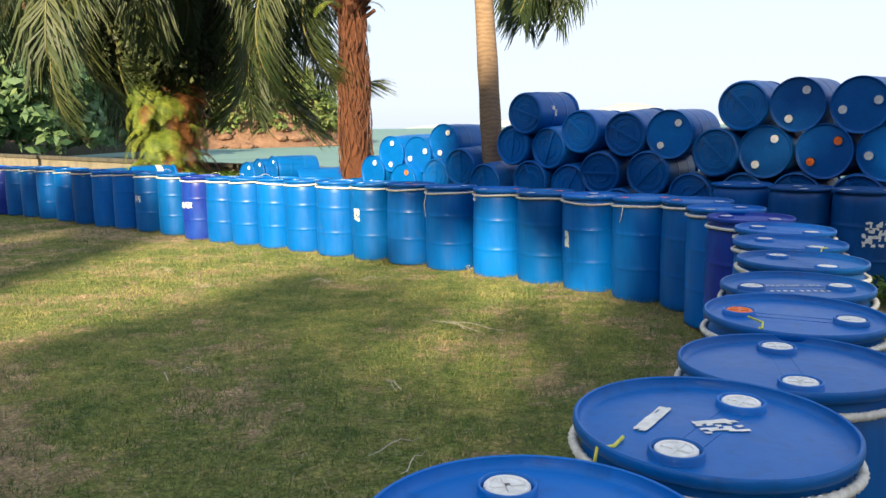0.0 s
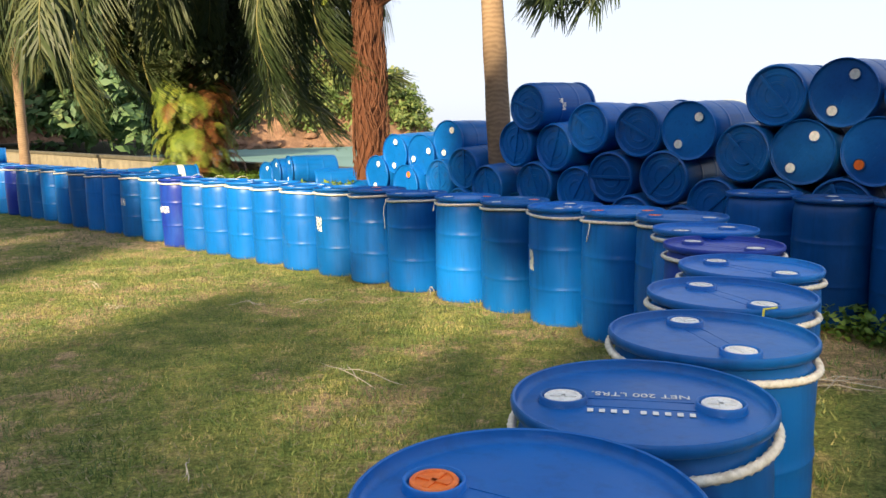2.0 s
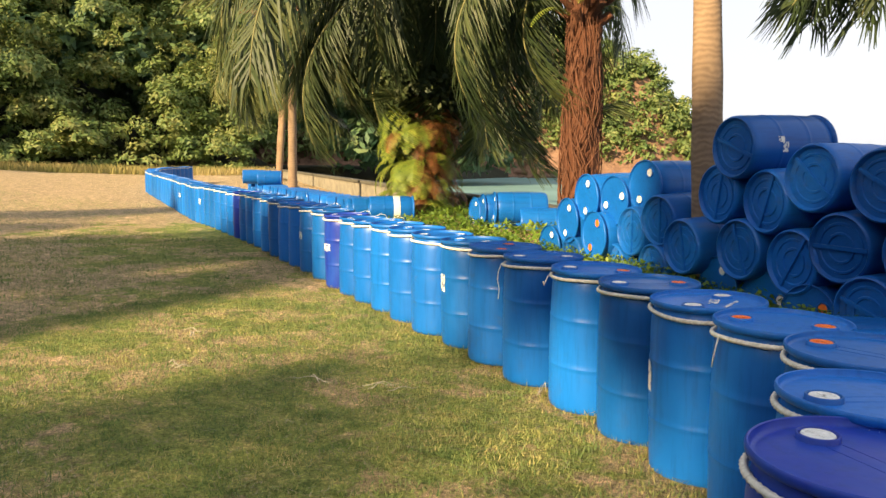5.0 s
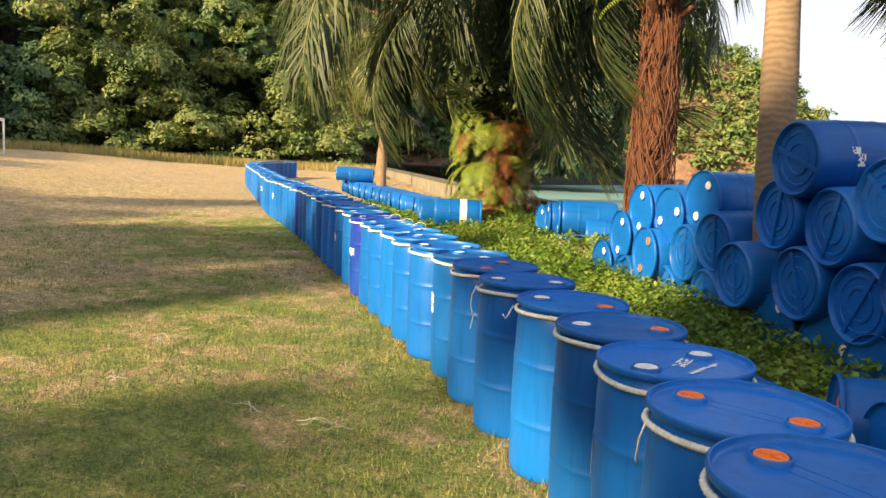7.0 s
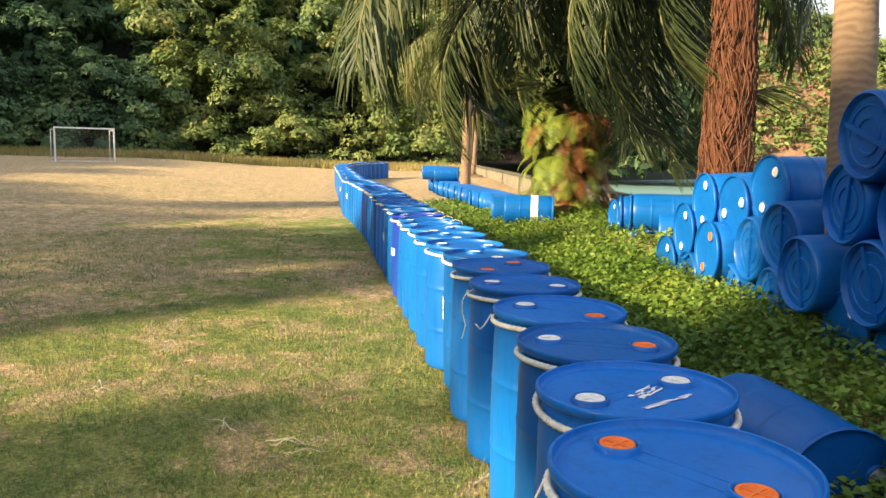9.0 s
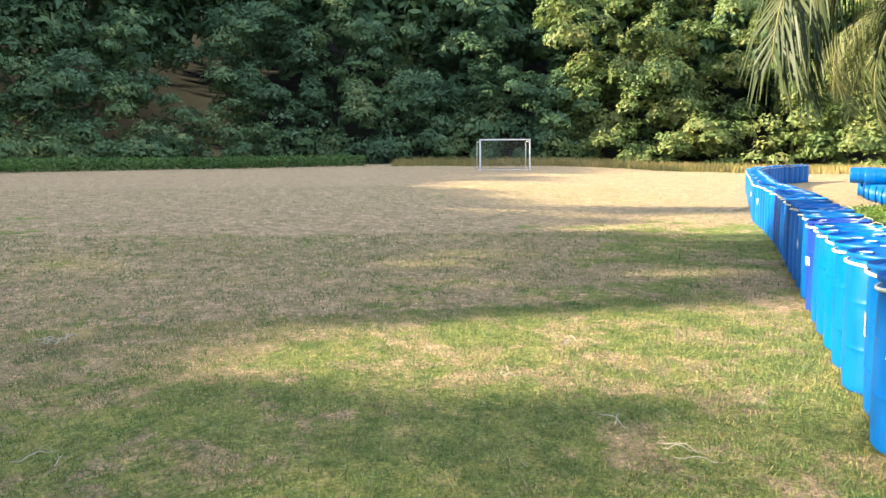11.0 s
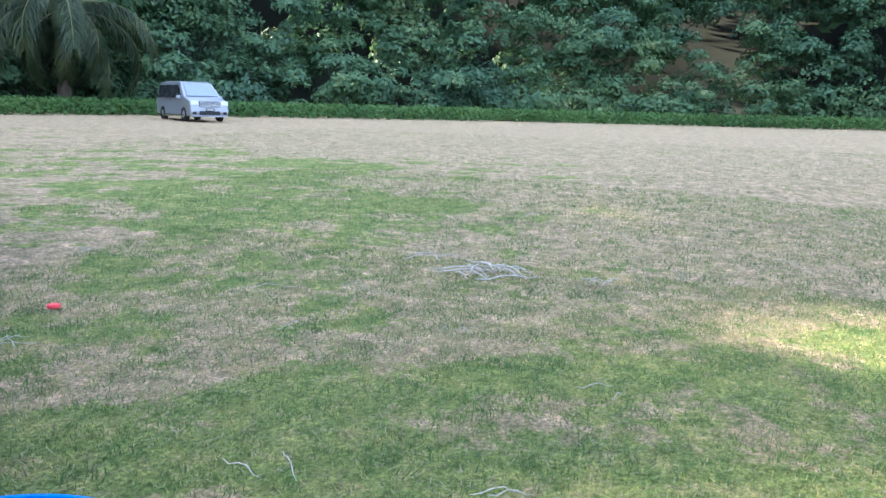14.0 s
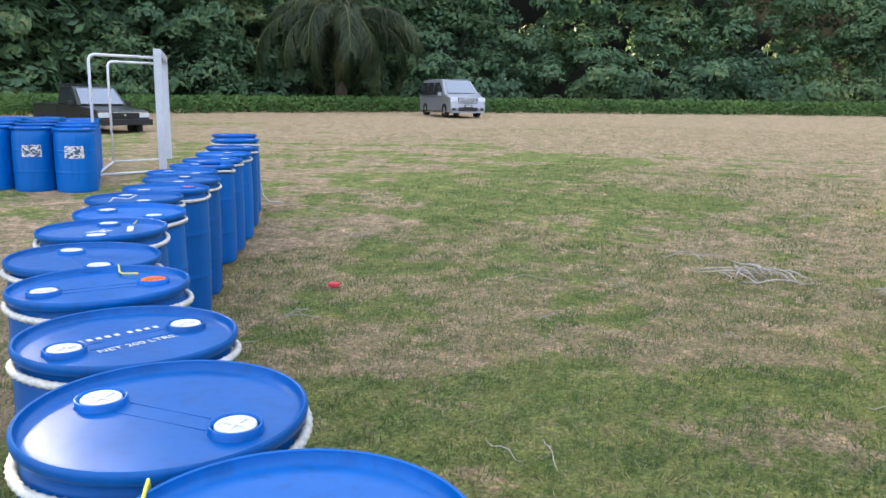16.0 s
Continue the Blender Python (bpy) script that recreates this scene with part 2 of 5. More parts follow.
def mesh_of(name, verts, faces, mat=None, smooth=False):
    me = bpy.data.meshes.new(name)
    me.from_pydata([tuple(v) for v in verts], [], [tuple(f) for f in faces])
    if mat:
        me.materials.append(mat)
    if smooth:
        me.polygons.foreach_set("use_smooth", [True] * len(me.polygons))
    me.update()
    return me


def quads_mesh(name, corners, mat):
    """A mesh of loose quads (or triangles) from an array n x k x 3."""
    n, k, _ = corners.shape
    me = bpy.data.meshes.new(name)
    me.vertices.add(n * k)
    me.vertices.foreach_set("co", corners.astype(np.float32).ravel())
    me.loops.add(n * k)
    me.loops.foreach_set("vertex_index", np.arange(n * k, dtype=np.int32))
    me.polygons.add(n)
    me.polygons.foreach_set("loop_start", np.arange(0, n * k, k, dtype=np.int32))
    me.materials.append(mat)
    me.update(calc_edges=True)
    return me


def child(name, me, parent, label="", m=None):
    ob = new(name, me)
    ob.parent = parent
    if m is not None:
        ob.matrix_basis = m
    if label:
        ob["label"] = label
    return ob


def part(name, bm, material, parent, label="", smooth=True):
    me = bpy.data.meshes.new(name)
    bm.to_mesh(me)
    bm.free()
    me.materials.append(material)
    if smooth:
        me.polygons.foreach_set("use_smooth", [True] * len(me.polygons))
    return child(name, me, parent, label)


def revolve(profile, seg=48):
    verts, faces = [], []
    for r, z in profile:
        for i in range(seg):
            a = 2 * math.pi * i / seg
            verts.append((r * math.cos(a), r * math.sin(a), z))
    for j in range(len(profile) - 1):
        for i in range(seg):
            k = (i + 1) % seg
            faces.append((j * seg + i, j * seg + k, (j + 1) * seg + k, (j + 1) * seg + i))
    return verts, faces


def tube(points, radii, sides=8, closed=False):
    """A bent tube along points."""
    verts, faces = [], []
    pts = [Vector(p) for p in points]
    for i, p in enumerate(pts):
        d = (pts[min(i + 1, len(pts) - 1)] - pts[max(i - 1, 0)]).normalized()
        u = d.orthogonal().normalized() if i == 0 else (u - d * u.dot(d)).normalized()
        w = d.cross(u)
        r = radii[i] if hasattr(radii, "__len__") else radii
        for k in range(sides):
            a = 2 * math.pi * k / sides
            verts.append(p + (u * math.cos(a) + w * math.sin(a)) * r)
    for i in range(len(pts) - 1):
        for k in range(sides):
            q = (k + 1) % sides
            faces.append((i * sides + k, i * sides + q, (i + 1) * sides + q, (i + 1) * sides + k))
    faces.append(tuple(range(sides))[::-1])
    faces.append(tuple(range((len(pts) - 1) * sides, len(pts) * sides)))
    return verts, faces


def box_bm(bm, m, bevel=0.0):
    r = bmesh.ops.create_cube(bm, size=1.0, matrix=m)
    if bevel:
        edges = {e for v in r["verts"] for e in v.link_edges}
        bmesh.ops.bevel(bm, geom=list(edges), offset=bevel, segments=2, affect="EDGES", profile=0.7)


def scaled(x, y, z, sx, sy, sz, rz=0.0, rx=0.0, ry=0.0):
    return pose(x, y, z, rx, ry, rz) @ Matrix.Diagonal((sx, sy, sz, 1))


def step(v, a, b):
    t = np.clip((v - a) / (b - a), 0, 1)
    return t * t * (3 - 2 * t)


# ---- ground ----
TREELINE = np.array([(30, -40), (12, -38), (-6, -37), (-22, -37), (-34, -35), (-46, -27), (-58, -14), (-66, 2), (-66, 18), (-62, 34), (-54, 46), (-44, 56), (-36, 62)], float)
WALL_N, WALL_D = (0.656, 0.755), 9.55


def line_distance(x, y, line):
    """Signed distance to a polyline: positive on its outer side."""
    best = np.full(np.shape(x), 1e9)
    sign = np.zeros(np.shape(x))
    for (ax, ay), (bx, by) in zip(line[:-1], line[1:]):
        dx, dy = bx - ax, by - ay
        t = np.clip(((x - ax) * dx + (y - ay) * dy) / (dx * dx + dy * dy), 0, 1)
        ex, ey = x - ax - t * dx, y - ay - t * dy
        d = np.hypot(ex, ey)
        side = np.where(dx * ey - dy * ex > 0, 1.0, -1.0)
        sign = np.where(d < best, side, sign)
        best = np.minimum(best, d)
    return best * sign


def height(x, y):
    x, y = np.asarray(x, float), np.asarray(y, float)
    s = 0.61 * x + 0.79 * y
    rise = 0.42 * step(s, 6.3, 9.0) * step(x, -13, -8)
    u = -0.7 * x - 0.71 * (y + 3)
    field = 0.17 * step(u, 0.5, 7) + 0.009 * np.clip(u - 6, 0, 60)
    field = field + 0.0079 * np.clip(np.hypot(x - 2, y - 4) - 9, 0, 70) * step(-0.6 * x - y, -8, 6)
    far = 0.006 * np.clip(np.hypot(x, y) - 30, 0, 60) * step(y, 0, 20)
    lumps = 0.02 * np.sin(x * 1.3 + 0.7 * np.sin(y * 0.9)) * np.sin(y * 1.1)
    z = rise + field + far + lumps * step(np.hypot(x - 1, y - 2), 3, 9)
    out = line_distance(x, y, TREELINE)
    z = z + np.clip(out - 4, 0, 60) * 0.5 * np.where(y > 20, step(-x, 36, 48) * step(66 - y, 0, 12), step(-x, 22, 34))
    w = WALL_N[0] * x + WALL_N[1] * y - WALL_D
    z = z - 5 * step(w, 0.35, 3.0) * step(x, -56, -48)
    return z


gx = np.unique(np.concatenate([np.linspace(-150, -40, 34), np.linspace(-40, -12, 42), np.linspace(-12, 6, 91), np.linspace(6, 60, 30)]))
gy = np.unique(np.concatenate([np.linspace(-110, -30, 30), np.linspace(-30, -6, 36), np.linspace(-6, 14, 101), np.linspace(14, 40, 50), np.linspace(40, 130, 30)]))
GX, GY = np.meshgrid(gx, gy)
GZ = height(GX, GY)
nx, ny = len(gx), len(gy)
gv = np.stack([GX, GY, GZ], -1).reshape(-1, 3)
gf = [(j * nx + i, j * nx + i + 1, (j + 1) * nx + i + 1, (j + 1) * nx + i) for j in range(ny - 1) for i in range(nx - 1)]
ground = tagged(new("ground", mesh_of("ground", gv, gf, M_GROUND, True)), "patchy mown grass field, half dry, rising to a wooded edge", "ground", kind="structure")
# slope behind the treeline takes the painted-shade colour
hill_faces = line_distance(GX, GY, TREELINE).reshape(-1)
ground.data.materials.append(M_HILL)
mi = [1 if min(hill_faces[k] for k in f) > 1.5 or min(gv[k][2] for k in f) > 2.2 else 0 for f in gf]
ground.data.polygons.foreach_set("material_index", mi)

sv, sf = revolve([(0.01, 0), (60, 0), (200, 0), (800, 0), (4500, 0)], 48)
sea = tagged(new("water", mesh_of("water", sv, sf, M_SEA, True)), "calm pale green sea reaching the hazy horizon", "sea", kind="structure")
sea.location = (20, 90, -1.3)

# ---- drums ----
R = 0.29
BODY = [(0.0, 0.035), (0.10, 0.035), (0.105, 0.024), (0.122, 0.024), (0.127, 0.035), (0.18, 0.035), (0.185, 0.026), (0.2, 0.026), (0.205, 0.036), (0.243, 0.036), (0.252, 0.012), (0.262, 0.0), (0.274, 0.006), (0.281, 0.02),
        (0.284, 0.05), (0.286, 0.12), (0.2885, 0.27), (0.289, 0.290), (0.2925, 0.298), (0.2925, 0.306), (0.2895, 0.314), (0.290, 0.34), (0.2915, 0.46), (0.290, 0.57), (0.2895, 0.600), (0.2925, 0.608),
        (0.2925, 0.616), (0.289, 0.624), (0.2885, 0.65), (0.286, 0.79), (0.282, 0.84), (0.272, 0.872), (0.266, 0.884), (0.268, 0.896), (0.284, 0.900), (0.293, 0.906),
        (0.2955, 0.917), (0.2945, 0.928), (0.290, 0.932), (0.2855, 0.930), (0.283, 0.915), (0.277, 0.9085), (0.264, 0.9075), (0.245, 0.908), (0.12, 0.910), (0.0, 0.911)]
bv, bf = revolve(BODY, 56)
# a moulded bar across the base
body_mesh = mesh_of("drum_body", bv, bf, M_BLUE, True)
bm = bmesh.new()
bm.from_mesh(body_mesh)
box_bm(bm, scaled(0, 0, 0.026, 0.485, 0.034, 0.022), 0.005)
# a shallow raised rib between the bungs and a square pad on the head
box_bm(bm, scaled(0, 0.026, 0.9105, 0.24, 0.0035, 0.002))
box_bm(bm, scaled(0, -0.026, 0.9105, 0.24, 0.0035, 0.002))
bm.to_mesh(body_mesh)
bm.free()
body_mesh.polygons.foreach_set("use_smooth", [True] * len(body_mesh.polygons))
body_mesh.set_sharp_from_angle(angle=radians(50))

# the same drum with fewer facets, for those that stand far off
fv, ff = revolve(BODY, 26)
body_far = mesh_of("drum_body_far", fv, ff, M_BLUE, True)
bm = bmesh.new()
bm.from_mesh(body_far)
box_bm(bm, scaled(0, 0, 0.026, 0.485, 0.034, 0.022))
bm.to_mesh(body_far)
bm.free()
body_far.polygons.foreach_set("use_smooth", [True] * len(body_far.polygons))
body_far.set_sharp_from_angle(angle=radians(50))

COLLAR = [(0.0575, 0.0), (0.0555, 0.003), (0.0555, 0.016), (0.0535, 0.017), (0.050, 0.017), (0.0485, 0.002)]
cv, cf = revolve(COLLAR, 28)
collar_mesh = mesh_of("bung_collar", cv, cf, M_BLUE, True)
CAP = [(0.0435, 0.0), (0.0435, 0.010), (0.041, 0.0125), (0.034, 0.0125), (0.032, 0.009), (0.0, 0.009)]
cv, cf = revolve(CAP, 24)
cap_mesh = mesh_of("bung_cap", cv, cf, M_CAP, True)
bm = bmesh.new()
bm.from_mesh(cap_mesh)
box_bm(bm, scaled(0, 0, 0.010, 0.062, 0.010, 0.004))
box_bm(bm, scaled(0, 0, 0.010, 0.010, 0.062, 0.004))
bm.to_mesh(cap_mesh)
bm.free()
cap_mesh.set_sharp_from_angle(angle=radians(40))
cap_orange = cap_mesh.copy()
cap_orange.materials.clear()
cap_orange.materials.append(M_ORANGE)


def rope_mesh(seed):
    r = np.random.default_rng(seed)
    n, k = 220, 8
    verts, faces = [], []
    p1, p2 = r.uniform(0, 6.28, 2)
    for i in range(n):
        a = 2 * math.pi * i / n
        sag = 0.010 * math.sin(a + p1) + 0.004 * math.sin(3 * a + p2)
        for j in range(k):
            b = 2 * math.pi * j / k
            rad = 0.0108 * (1 + 0.22 * math.sin(3 * b + 66 * a))
            verts.append(((0.293 + rad * math.cos(b)) * math.cos(a), (0.293 + rad * math.cos(b)) * math.sin(a), 0.868 + sag + rad * math.sin(b)))
    for i in range(n):
        for j in range(k):
            faces.append((i * k + j, ((i + 1) % n) * k + j, ((i + 1) % n) * k + (j + 1) % k, i * k + (j + 1) % k))
    return mesh_of("rope_ring", verts, faces, M_ROPE, True)


ROPES = [rope_mesh(i) for i in range(4)]


def paint(ob, mat):
    ob.material_slots[0].link = "OBJECT"
    ob.material_slots[0].material = mat


def drum(place, mat=M_BLUE, caps=("w", "w"), rope=-1, label="", group="", name="plastic_drum"):
    """One 200-litre drum: body, two bungs with caps, and the rope tied round its neck."""
    root = new(name)
    root.empty_display_size = 0.2
    root.matrix_basis = place
    tagged(root, label or "blue plastic drum standing on the grass", "drum", group)
    far_off = (place.translation - Vector((1.5, 2.0, 1.0))).length > 13.0
    body = child("body", body_far if far_off else body_mesh, root)
    if mat is not M_BLUE:
        paint(body, mat)
    for sx, c in zip((-1, 1), caps):
        if c == "-":
            continue
        bung = child("bung", collar_mesh, root, "", pose(sx * 0.175, 0, 0.909))
        if mat is not M_BLUE:
            paint(bung, mat)
        child("cap", cap_mesh if c == "w" else cap_orange, bung, "white screw cap" if c == "w" else "orange screw cap", pose(0, 0, 0.003))
    if rope >= 0:
        child("rope", ROPES[rope % 4], root, "white twisted rope tied round the neck")
    return root


def chip_mesh(name, w, h, z, seed, mat, keep=0.6, n=9, r=0.2945, flat=False):
    """A torn patch of paper that follows the drum's side, or lies flat."""
    q = np.random.default_rng(seed)
    verts, faces = [], []
    for j in range(n + 1):
        for i in range(n + 1):
            u, v = (i / n - 0.5) * w, (j / n - 0.5) * h
            u += q.uniform(-0.3, 0.3) * w / n
            v += q.uniform(-0.3, 0.3) * h / n
            verts.append((u, v, z) if flat else (r * math.sin(u / r), -r * math.cos(u / r), z + v))
    for j in range(n):
        for i in range(n):
            if q.random() < keep:
                a = j * (n + 1) + i
                faces.append((a, a + 1, a + n + 2, a + n + 1))
    return mesh_of(name, verts, faces, mat)


def paper_label(parent, w, h, z, turn, seed, keep=0.7, print_keep=0.0, name="paper_label"):
    lab = child(name, chip_mesh(name, w, h, z, seed, M_LABEL, keep), parent, "torn white paper label", pose(0, 0, 0, 0, 0, turn))
    if print_keep:
        child("print", chip_mesh("print", w * 0.9, h * 0.9, z, seed + 1, M_PRINT, print_keep, 11, 0.2955), lab, "dark worn print")
    return lab


def along(points, count):
    p = np.array(points, float)
    seg = np.concatenate([[0], np.cumsum(np.hypot(*np.diff(p, axis=0).T))])
    return [(float(np.interp(d, seg, p[:, 0])), float(np.interp(d, seg, p[:, 1]))) for d in np.linspace(0, seg[-1], count)]


ROW = {-11: (-4.12, -5.17), -10: (-3.71, -4.58), -9: (-3.19, -3.96), -8: (-2.76, -3.49), -7: (-2.33, -3.07), -6: (-1.95, -2.69), -5: (-1.46, -2.25),
       -4: (-1.12, -1.76), -3: (-0.69, -1.28), -2: (-0.23, -0.86), -1: (0.12, -0.31), 0: (0.52, 0.17), 1: (0.88, 0.66), 2: (1.08, 1.22),
       3: (1.31, 1.77), 4: (1.53, 2.34), 5: (1.68, 2.93), 6: (1.86, 3.51), 7: (1.86, 4.14), 8: (1.85, 4.69), 9: (1.79, 5.34),
       10: (1.44, 5.78), 11: (1.03, 6.24), 12: (0.59, 6.64), 13: (0.12, 6.99), 14: (-0.42, 7.38), 15: (-0.91, 7.72), 16: (-1.40, 8.13), 17: (-1.91, 8.41)}
for i, p in zip(range(17, 23), along([(-1.91, 8.41), (-4.30, 10.06)], 6)):
    ROW[i] = p
for i, p in zip(range(22, 33), along([(-4.30, 10.06), (-9.68, 13.72)], 11)):
    ROW[i] = p
far_row = along([(-9.68, 13.72), (-14.0, 16.4), (-20.5, 20.9), (-27.0, 25.4), (-30.2, 28.2), (-32.2, 30.6), (-33.6, 33.2)], 52)
for i, p in enumerate(far_row[1:]):
    ROW[33 + i] = p
MATS = {7: M_VIOLET, 32: M_VIOLET, 22: M_VIOLET, 21: M_BRIGHT, 20: M_BRIGHT, 18: M_BRIGHT, 14: M_BRIGHT, 15: M_BASE, 17: M_BASE, 35: M_BRIGHT, 38: M_BRIGHT, 41: M_BRIGHT}
CAPS = {2: "ow", 9: "ow", 10: "oo", 12: "wo", 13: "wo", 15: "oo", 16: "ww", -3: "ow", -6: "wo", 25: "ow"}
TURN = {0: 53, 1: 80, 2: -20, 3: -3, 4: -72, 5: -62, 6: -48, 7: -40, 8: 35, 9: -18, 10: -3, 11: 78, 12: 30, 13: 10, 14: 30}
# small differences in how high each drum stands on the uneven sward
LIFT = {0: 0.018, -1: 0.01, -2: 0.01, 2: 0.008, 3: -0.007, 8: 0.008, 9: 0.009, 11: -0.014, 12: -0.011, 13: -0.006, 15: 0.014}
turns = random.Random(5)
row_drums = {}
for i in sorted(ROW):
    x, y = ROW[i]
    near = -13 <= i <= 34
    lab = "blue plastic drum with white rope, standing in a row on grass"
    mat = MATS.get(i, M_BLUE)
    if mat is M_VIOLET:
        lab = "violet-blue plastic drum with white rope, standing in the row"
    if mat is M_BRIGHT:
        lab = "bright blue plastic drum with white rope, standing in the row"
    row_drums[i] = drum(pose(x, y, float(height(x, y)) + LIFT.get(i, 0.0), turns.uniform(-0.8, 0.8), turns.uniform(-0.8, 0.8), TURN.get(i, turns.uniform(0, 360))),
                        mat, CAPS.get(i, "ww"), i % 4, lab, "drums in the long row")


def lying(face, axis_deg, roll, tip=0.0, mat=M_BLUE, caps="ww", show_base=True, label="", group="stacked drums", drop=0.0):
    """A drum on its side: face is the centre of the end that shows, axis_deg the way its body runs from there."""
    a = radians(axis_deg)
    d = Vector((math.cos(a) * math.cos(radians(tip)), math.sin(a) * math.cos(radians(tip)), math.sin(radians(tip))))
    z = d if show_base else -d
    x = Vector((0, 0, 1)).cross(z).normalized()
    m = Matrix((x, z.cross(x), z)).transposed().to_4x4()
    m = Matrix.Translation(face) @ m @ pose(0, 0, 0 if show_base else -0.93, 0, 0, roll)
    return drum(m, mat, caps if not show_base else "ww", -1, label or "scuffed blue plastic drum lying on its side in a stack", group)


# the big stack: s along its front, z of each end's centre
AX = 52.0
STACK = [
    # x, y, z, base shows, roll, colour, caps
    (0.46, 9.45, 1.75, 1, 20, M_NAVY, "ww"), (2.84, 7.70, 1.77, 1, 50, M_BASE, "ww"), (3.31, 7.35, 1.77, 0, 60, M_NAVY, "ww"), (3.80, 6.97, 1.75, 0, 15, M_BLUE, "ww"), (4.30, 6.58, 1.74, 0, 75, M_NAVY, "oo"),
    (0.29, 9.68, 1.32, 1, 100, M_BLUE, "ww"), (0.77, 9.30, 1.28, 1, 110, M_BASE, "ww"), (1.16, 9.00, 1.50, 1, 40, M_BASE, "ww"), (1.68, 8.60, 1.46, 1, 30, M_BASE, "ww"), (2.15, 8.24, 1.46, 0, 50, M_BLUE, "ww"),
    (2.60, 7.89, 1.25, 1, 45, M_BASE, "ww"), (3.05, 7.54, 1.26, 0, 55, M_NAVY, "ww"), (3.54, 7.16, 1.27, 0, 40, M_NAVY, "oo"), (4.02, 6.80, 1.26, 0, 10, M_BLUE, "ww"), (4.5, 6.42, 1.25, 1, 10, M_NAVY, "ww"),
    (-0.10, 9.98, 0.77, 1, 80, M_BASE, "ww"), (0.53, 9.49, 0.83, 1, 70, M_BASE, "ww"), (1.03, 9.12, 0.79, 1, 120, M_BASE, "ww"), (1.40, 8.82, 0.96, 1, 0, M_NAVY, "ww"), (1.93, 8.40, 0.98, 1, 135, M_BASE, "ww"),
    (2.37, 8.07, 0.72, 1, 140, M_BASE, "ww"), (2.86, 7.69, 0.74, 1, 20, M_NAVY, "ww"), (3.33, 7.33, 0.76, 1, 70, M_NAVY, "ww"), (3.82, 6.95, 0.76, 1, 60, M_NAVY, "ww"), (4.3, 6.58, 0.76, 1, 60, M_NAVY, "ww"),
    (0.30, 9.85, 0.42, 0, 70, M_BLUE, "ww"), (0.80, 9.45, 0.36, 0, 20, M_BLUE, "ww"), (1.62, 8.66, 0.50, 1, 20, M_BASE, "ww"), (2.10, 8.25, 0.43, 1, 20, M_NAVY, "ww"), (1.2, 9.0, 0.34, 0, 40, M_NAVY, "oo"), (2.6, 7.9, 0.24, 1, 20, M_NAVY, "ww"), (3.1, 7.5, 0.22, 1, 20, M_NAVY, "ww"), (3.6, 7.1, 0.22, 1, 20, M_NAVY, "ww"), (4.1, 6.75, 0.22, 1, 20, M_NAVY, "ww"),
    # the lower stack beside the palm
    (-0.74, 10.83, 1.34, 0, 62, M_BRIGHT, "ww"), (-1.18, 11.09, 1.15, 0, 20, M_BRIGHT, "ww"), (-1.64, 11.41, 1.16, 0, 80, M_BRIGHT, "ww"), (-1.99, 11.66, 0.84, 0, 72, M_BRIGHT, "ww"), (-1.42, 11.10, 0.72, 0, 62, M_BRIGHT, "oo"),
    (-0.88, 10.81, 0.82, 1, 90, M_BASE, "ww"), (-0.48, 10.5, 0.98, 1, 90, M_BASE, "ww"), (-2.34, 11.93, 0.45, 0, 70, M_BLUE, "ww"), (-1.89, 11.58, 0.37, 1, 50, M_BASE, "ww"), (-1.17, 11.03, 0.37, 1, 120, M_BASE, "ww"), (-0.54, 10.55, 0.44, 1, 70, M_BASE, "ww"),
]
twist = random.Random(11)
for x, y, z, base, roll, mat, caps in STACK:
    lying((x + 0.02, y + 0.02, z), AX + twist.uniform(-4, 4), roll, twist.uniform(-1, 3), mat, caps, bool(base))

# white paint scraps on the side of the topmost drum
top_drum = [o for o in scene.objects if o.get("group") == "stacked drums" and o.parent is None][0]
for px, py, pz, w, h, seed in ((0.99, 9.43, 1.86, 0.05, 0.07, 91), (1.05, 9.44, 1.76, 0.09, 0.06, 92)):
    q = top_drum.matrix_basis.inverted() @ Vector((px, py, pz))
    child("paint_scrap", chip_mesh("paint_scrap", w, h, q.z, seed, M_LABEL, 0.75, 5), top_drum, "scraped white paint", pose(0, 0, 0, 0, 0, math.degrees(math.atan2(q.y, q.x)) + 90))

# standing drums in front of the big stack
for i, (x, y, turn) in enumerate([(2.60, 6.78, 20), (3.0, 6.27, 80), (3.46, 5.92, 160), (4.02, 5.78, 10), (4.55, 5.45, 50)]):
    d = drum(pose(x, y, 0.04, 0, 0, turn), M_NAVY if i < 3 else M_BLUE, "ww", -1, "dark blue plastic drum standing before the stack", "drums before the stack")
    if i == 2:
        paper_label(d, 0.24, 0.22, 0.55, -5 - turn, 31, 0.55)

# lying drums low in the weeds between row and stack
lying((1.22, 8.0, 0.27), 20, 60, 0, M_BLUE, "oo", False, "blue plastic drum lying in low weeds", "loose drums")
lying((1.55, 7.6, 0.27), 35, 20, 0, M_BLUE, "ww", False, "blue plastic drum lying in low weeds", "loose drums")
lying((0.35, 8.30, 0.16), -35, 20, 0, M_BLUE, "ww", True, "blue plastic drum lying in low weeds", "loose drums")
# a small heap by the seawall
for x, y, z, ax, base in [(-4.47, 14.47, 0.76, 35, 0), (-4.85, 14.75, 0.70, 40, 0), (-5.2, 15.1, 0.62, 50, 0), (-4.0, 14.55, 0.50, 30, 1), (-4.55, 14.62, 0.44, 30, 1)]:
    lying((x, y, z), ax, 70, 0, M_BRIGHT, "ww", bool(base), "bright blue plastic drum lying in a heap by the wall", "heap by the wall")

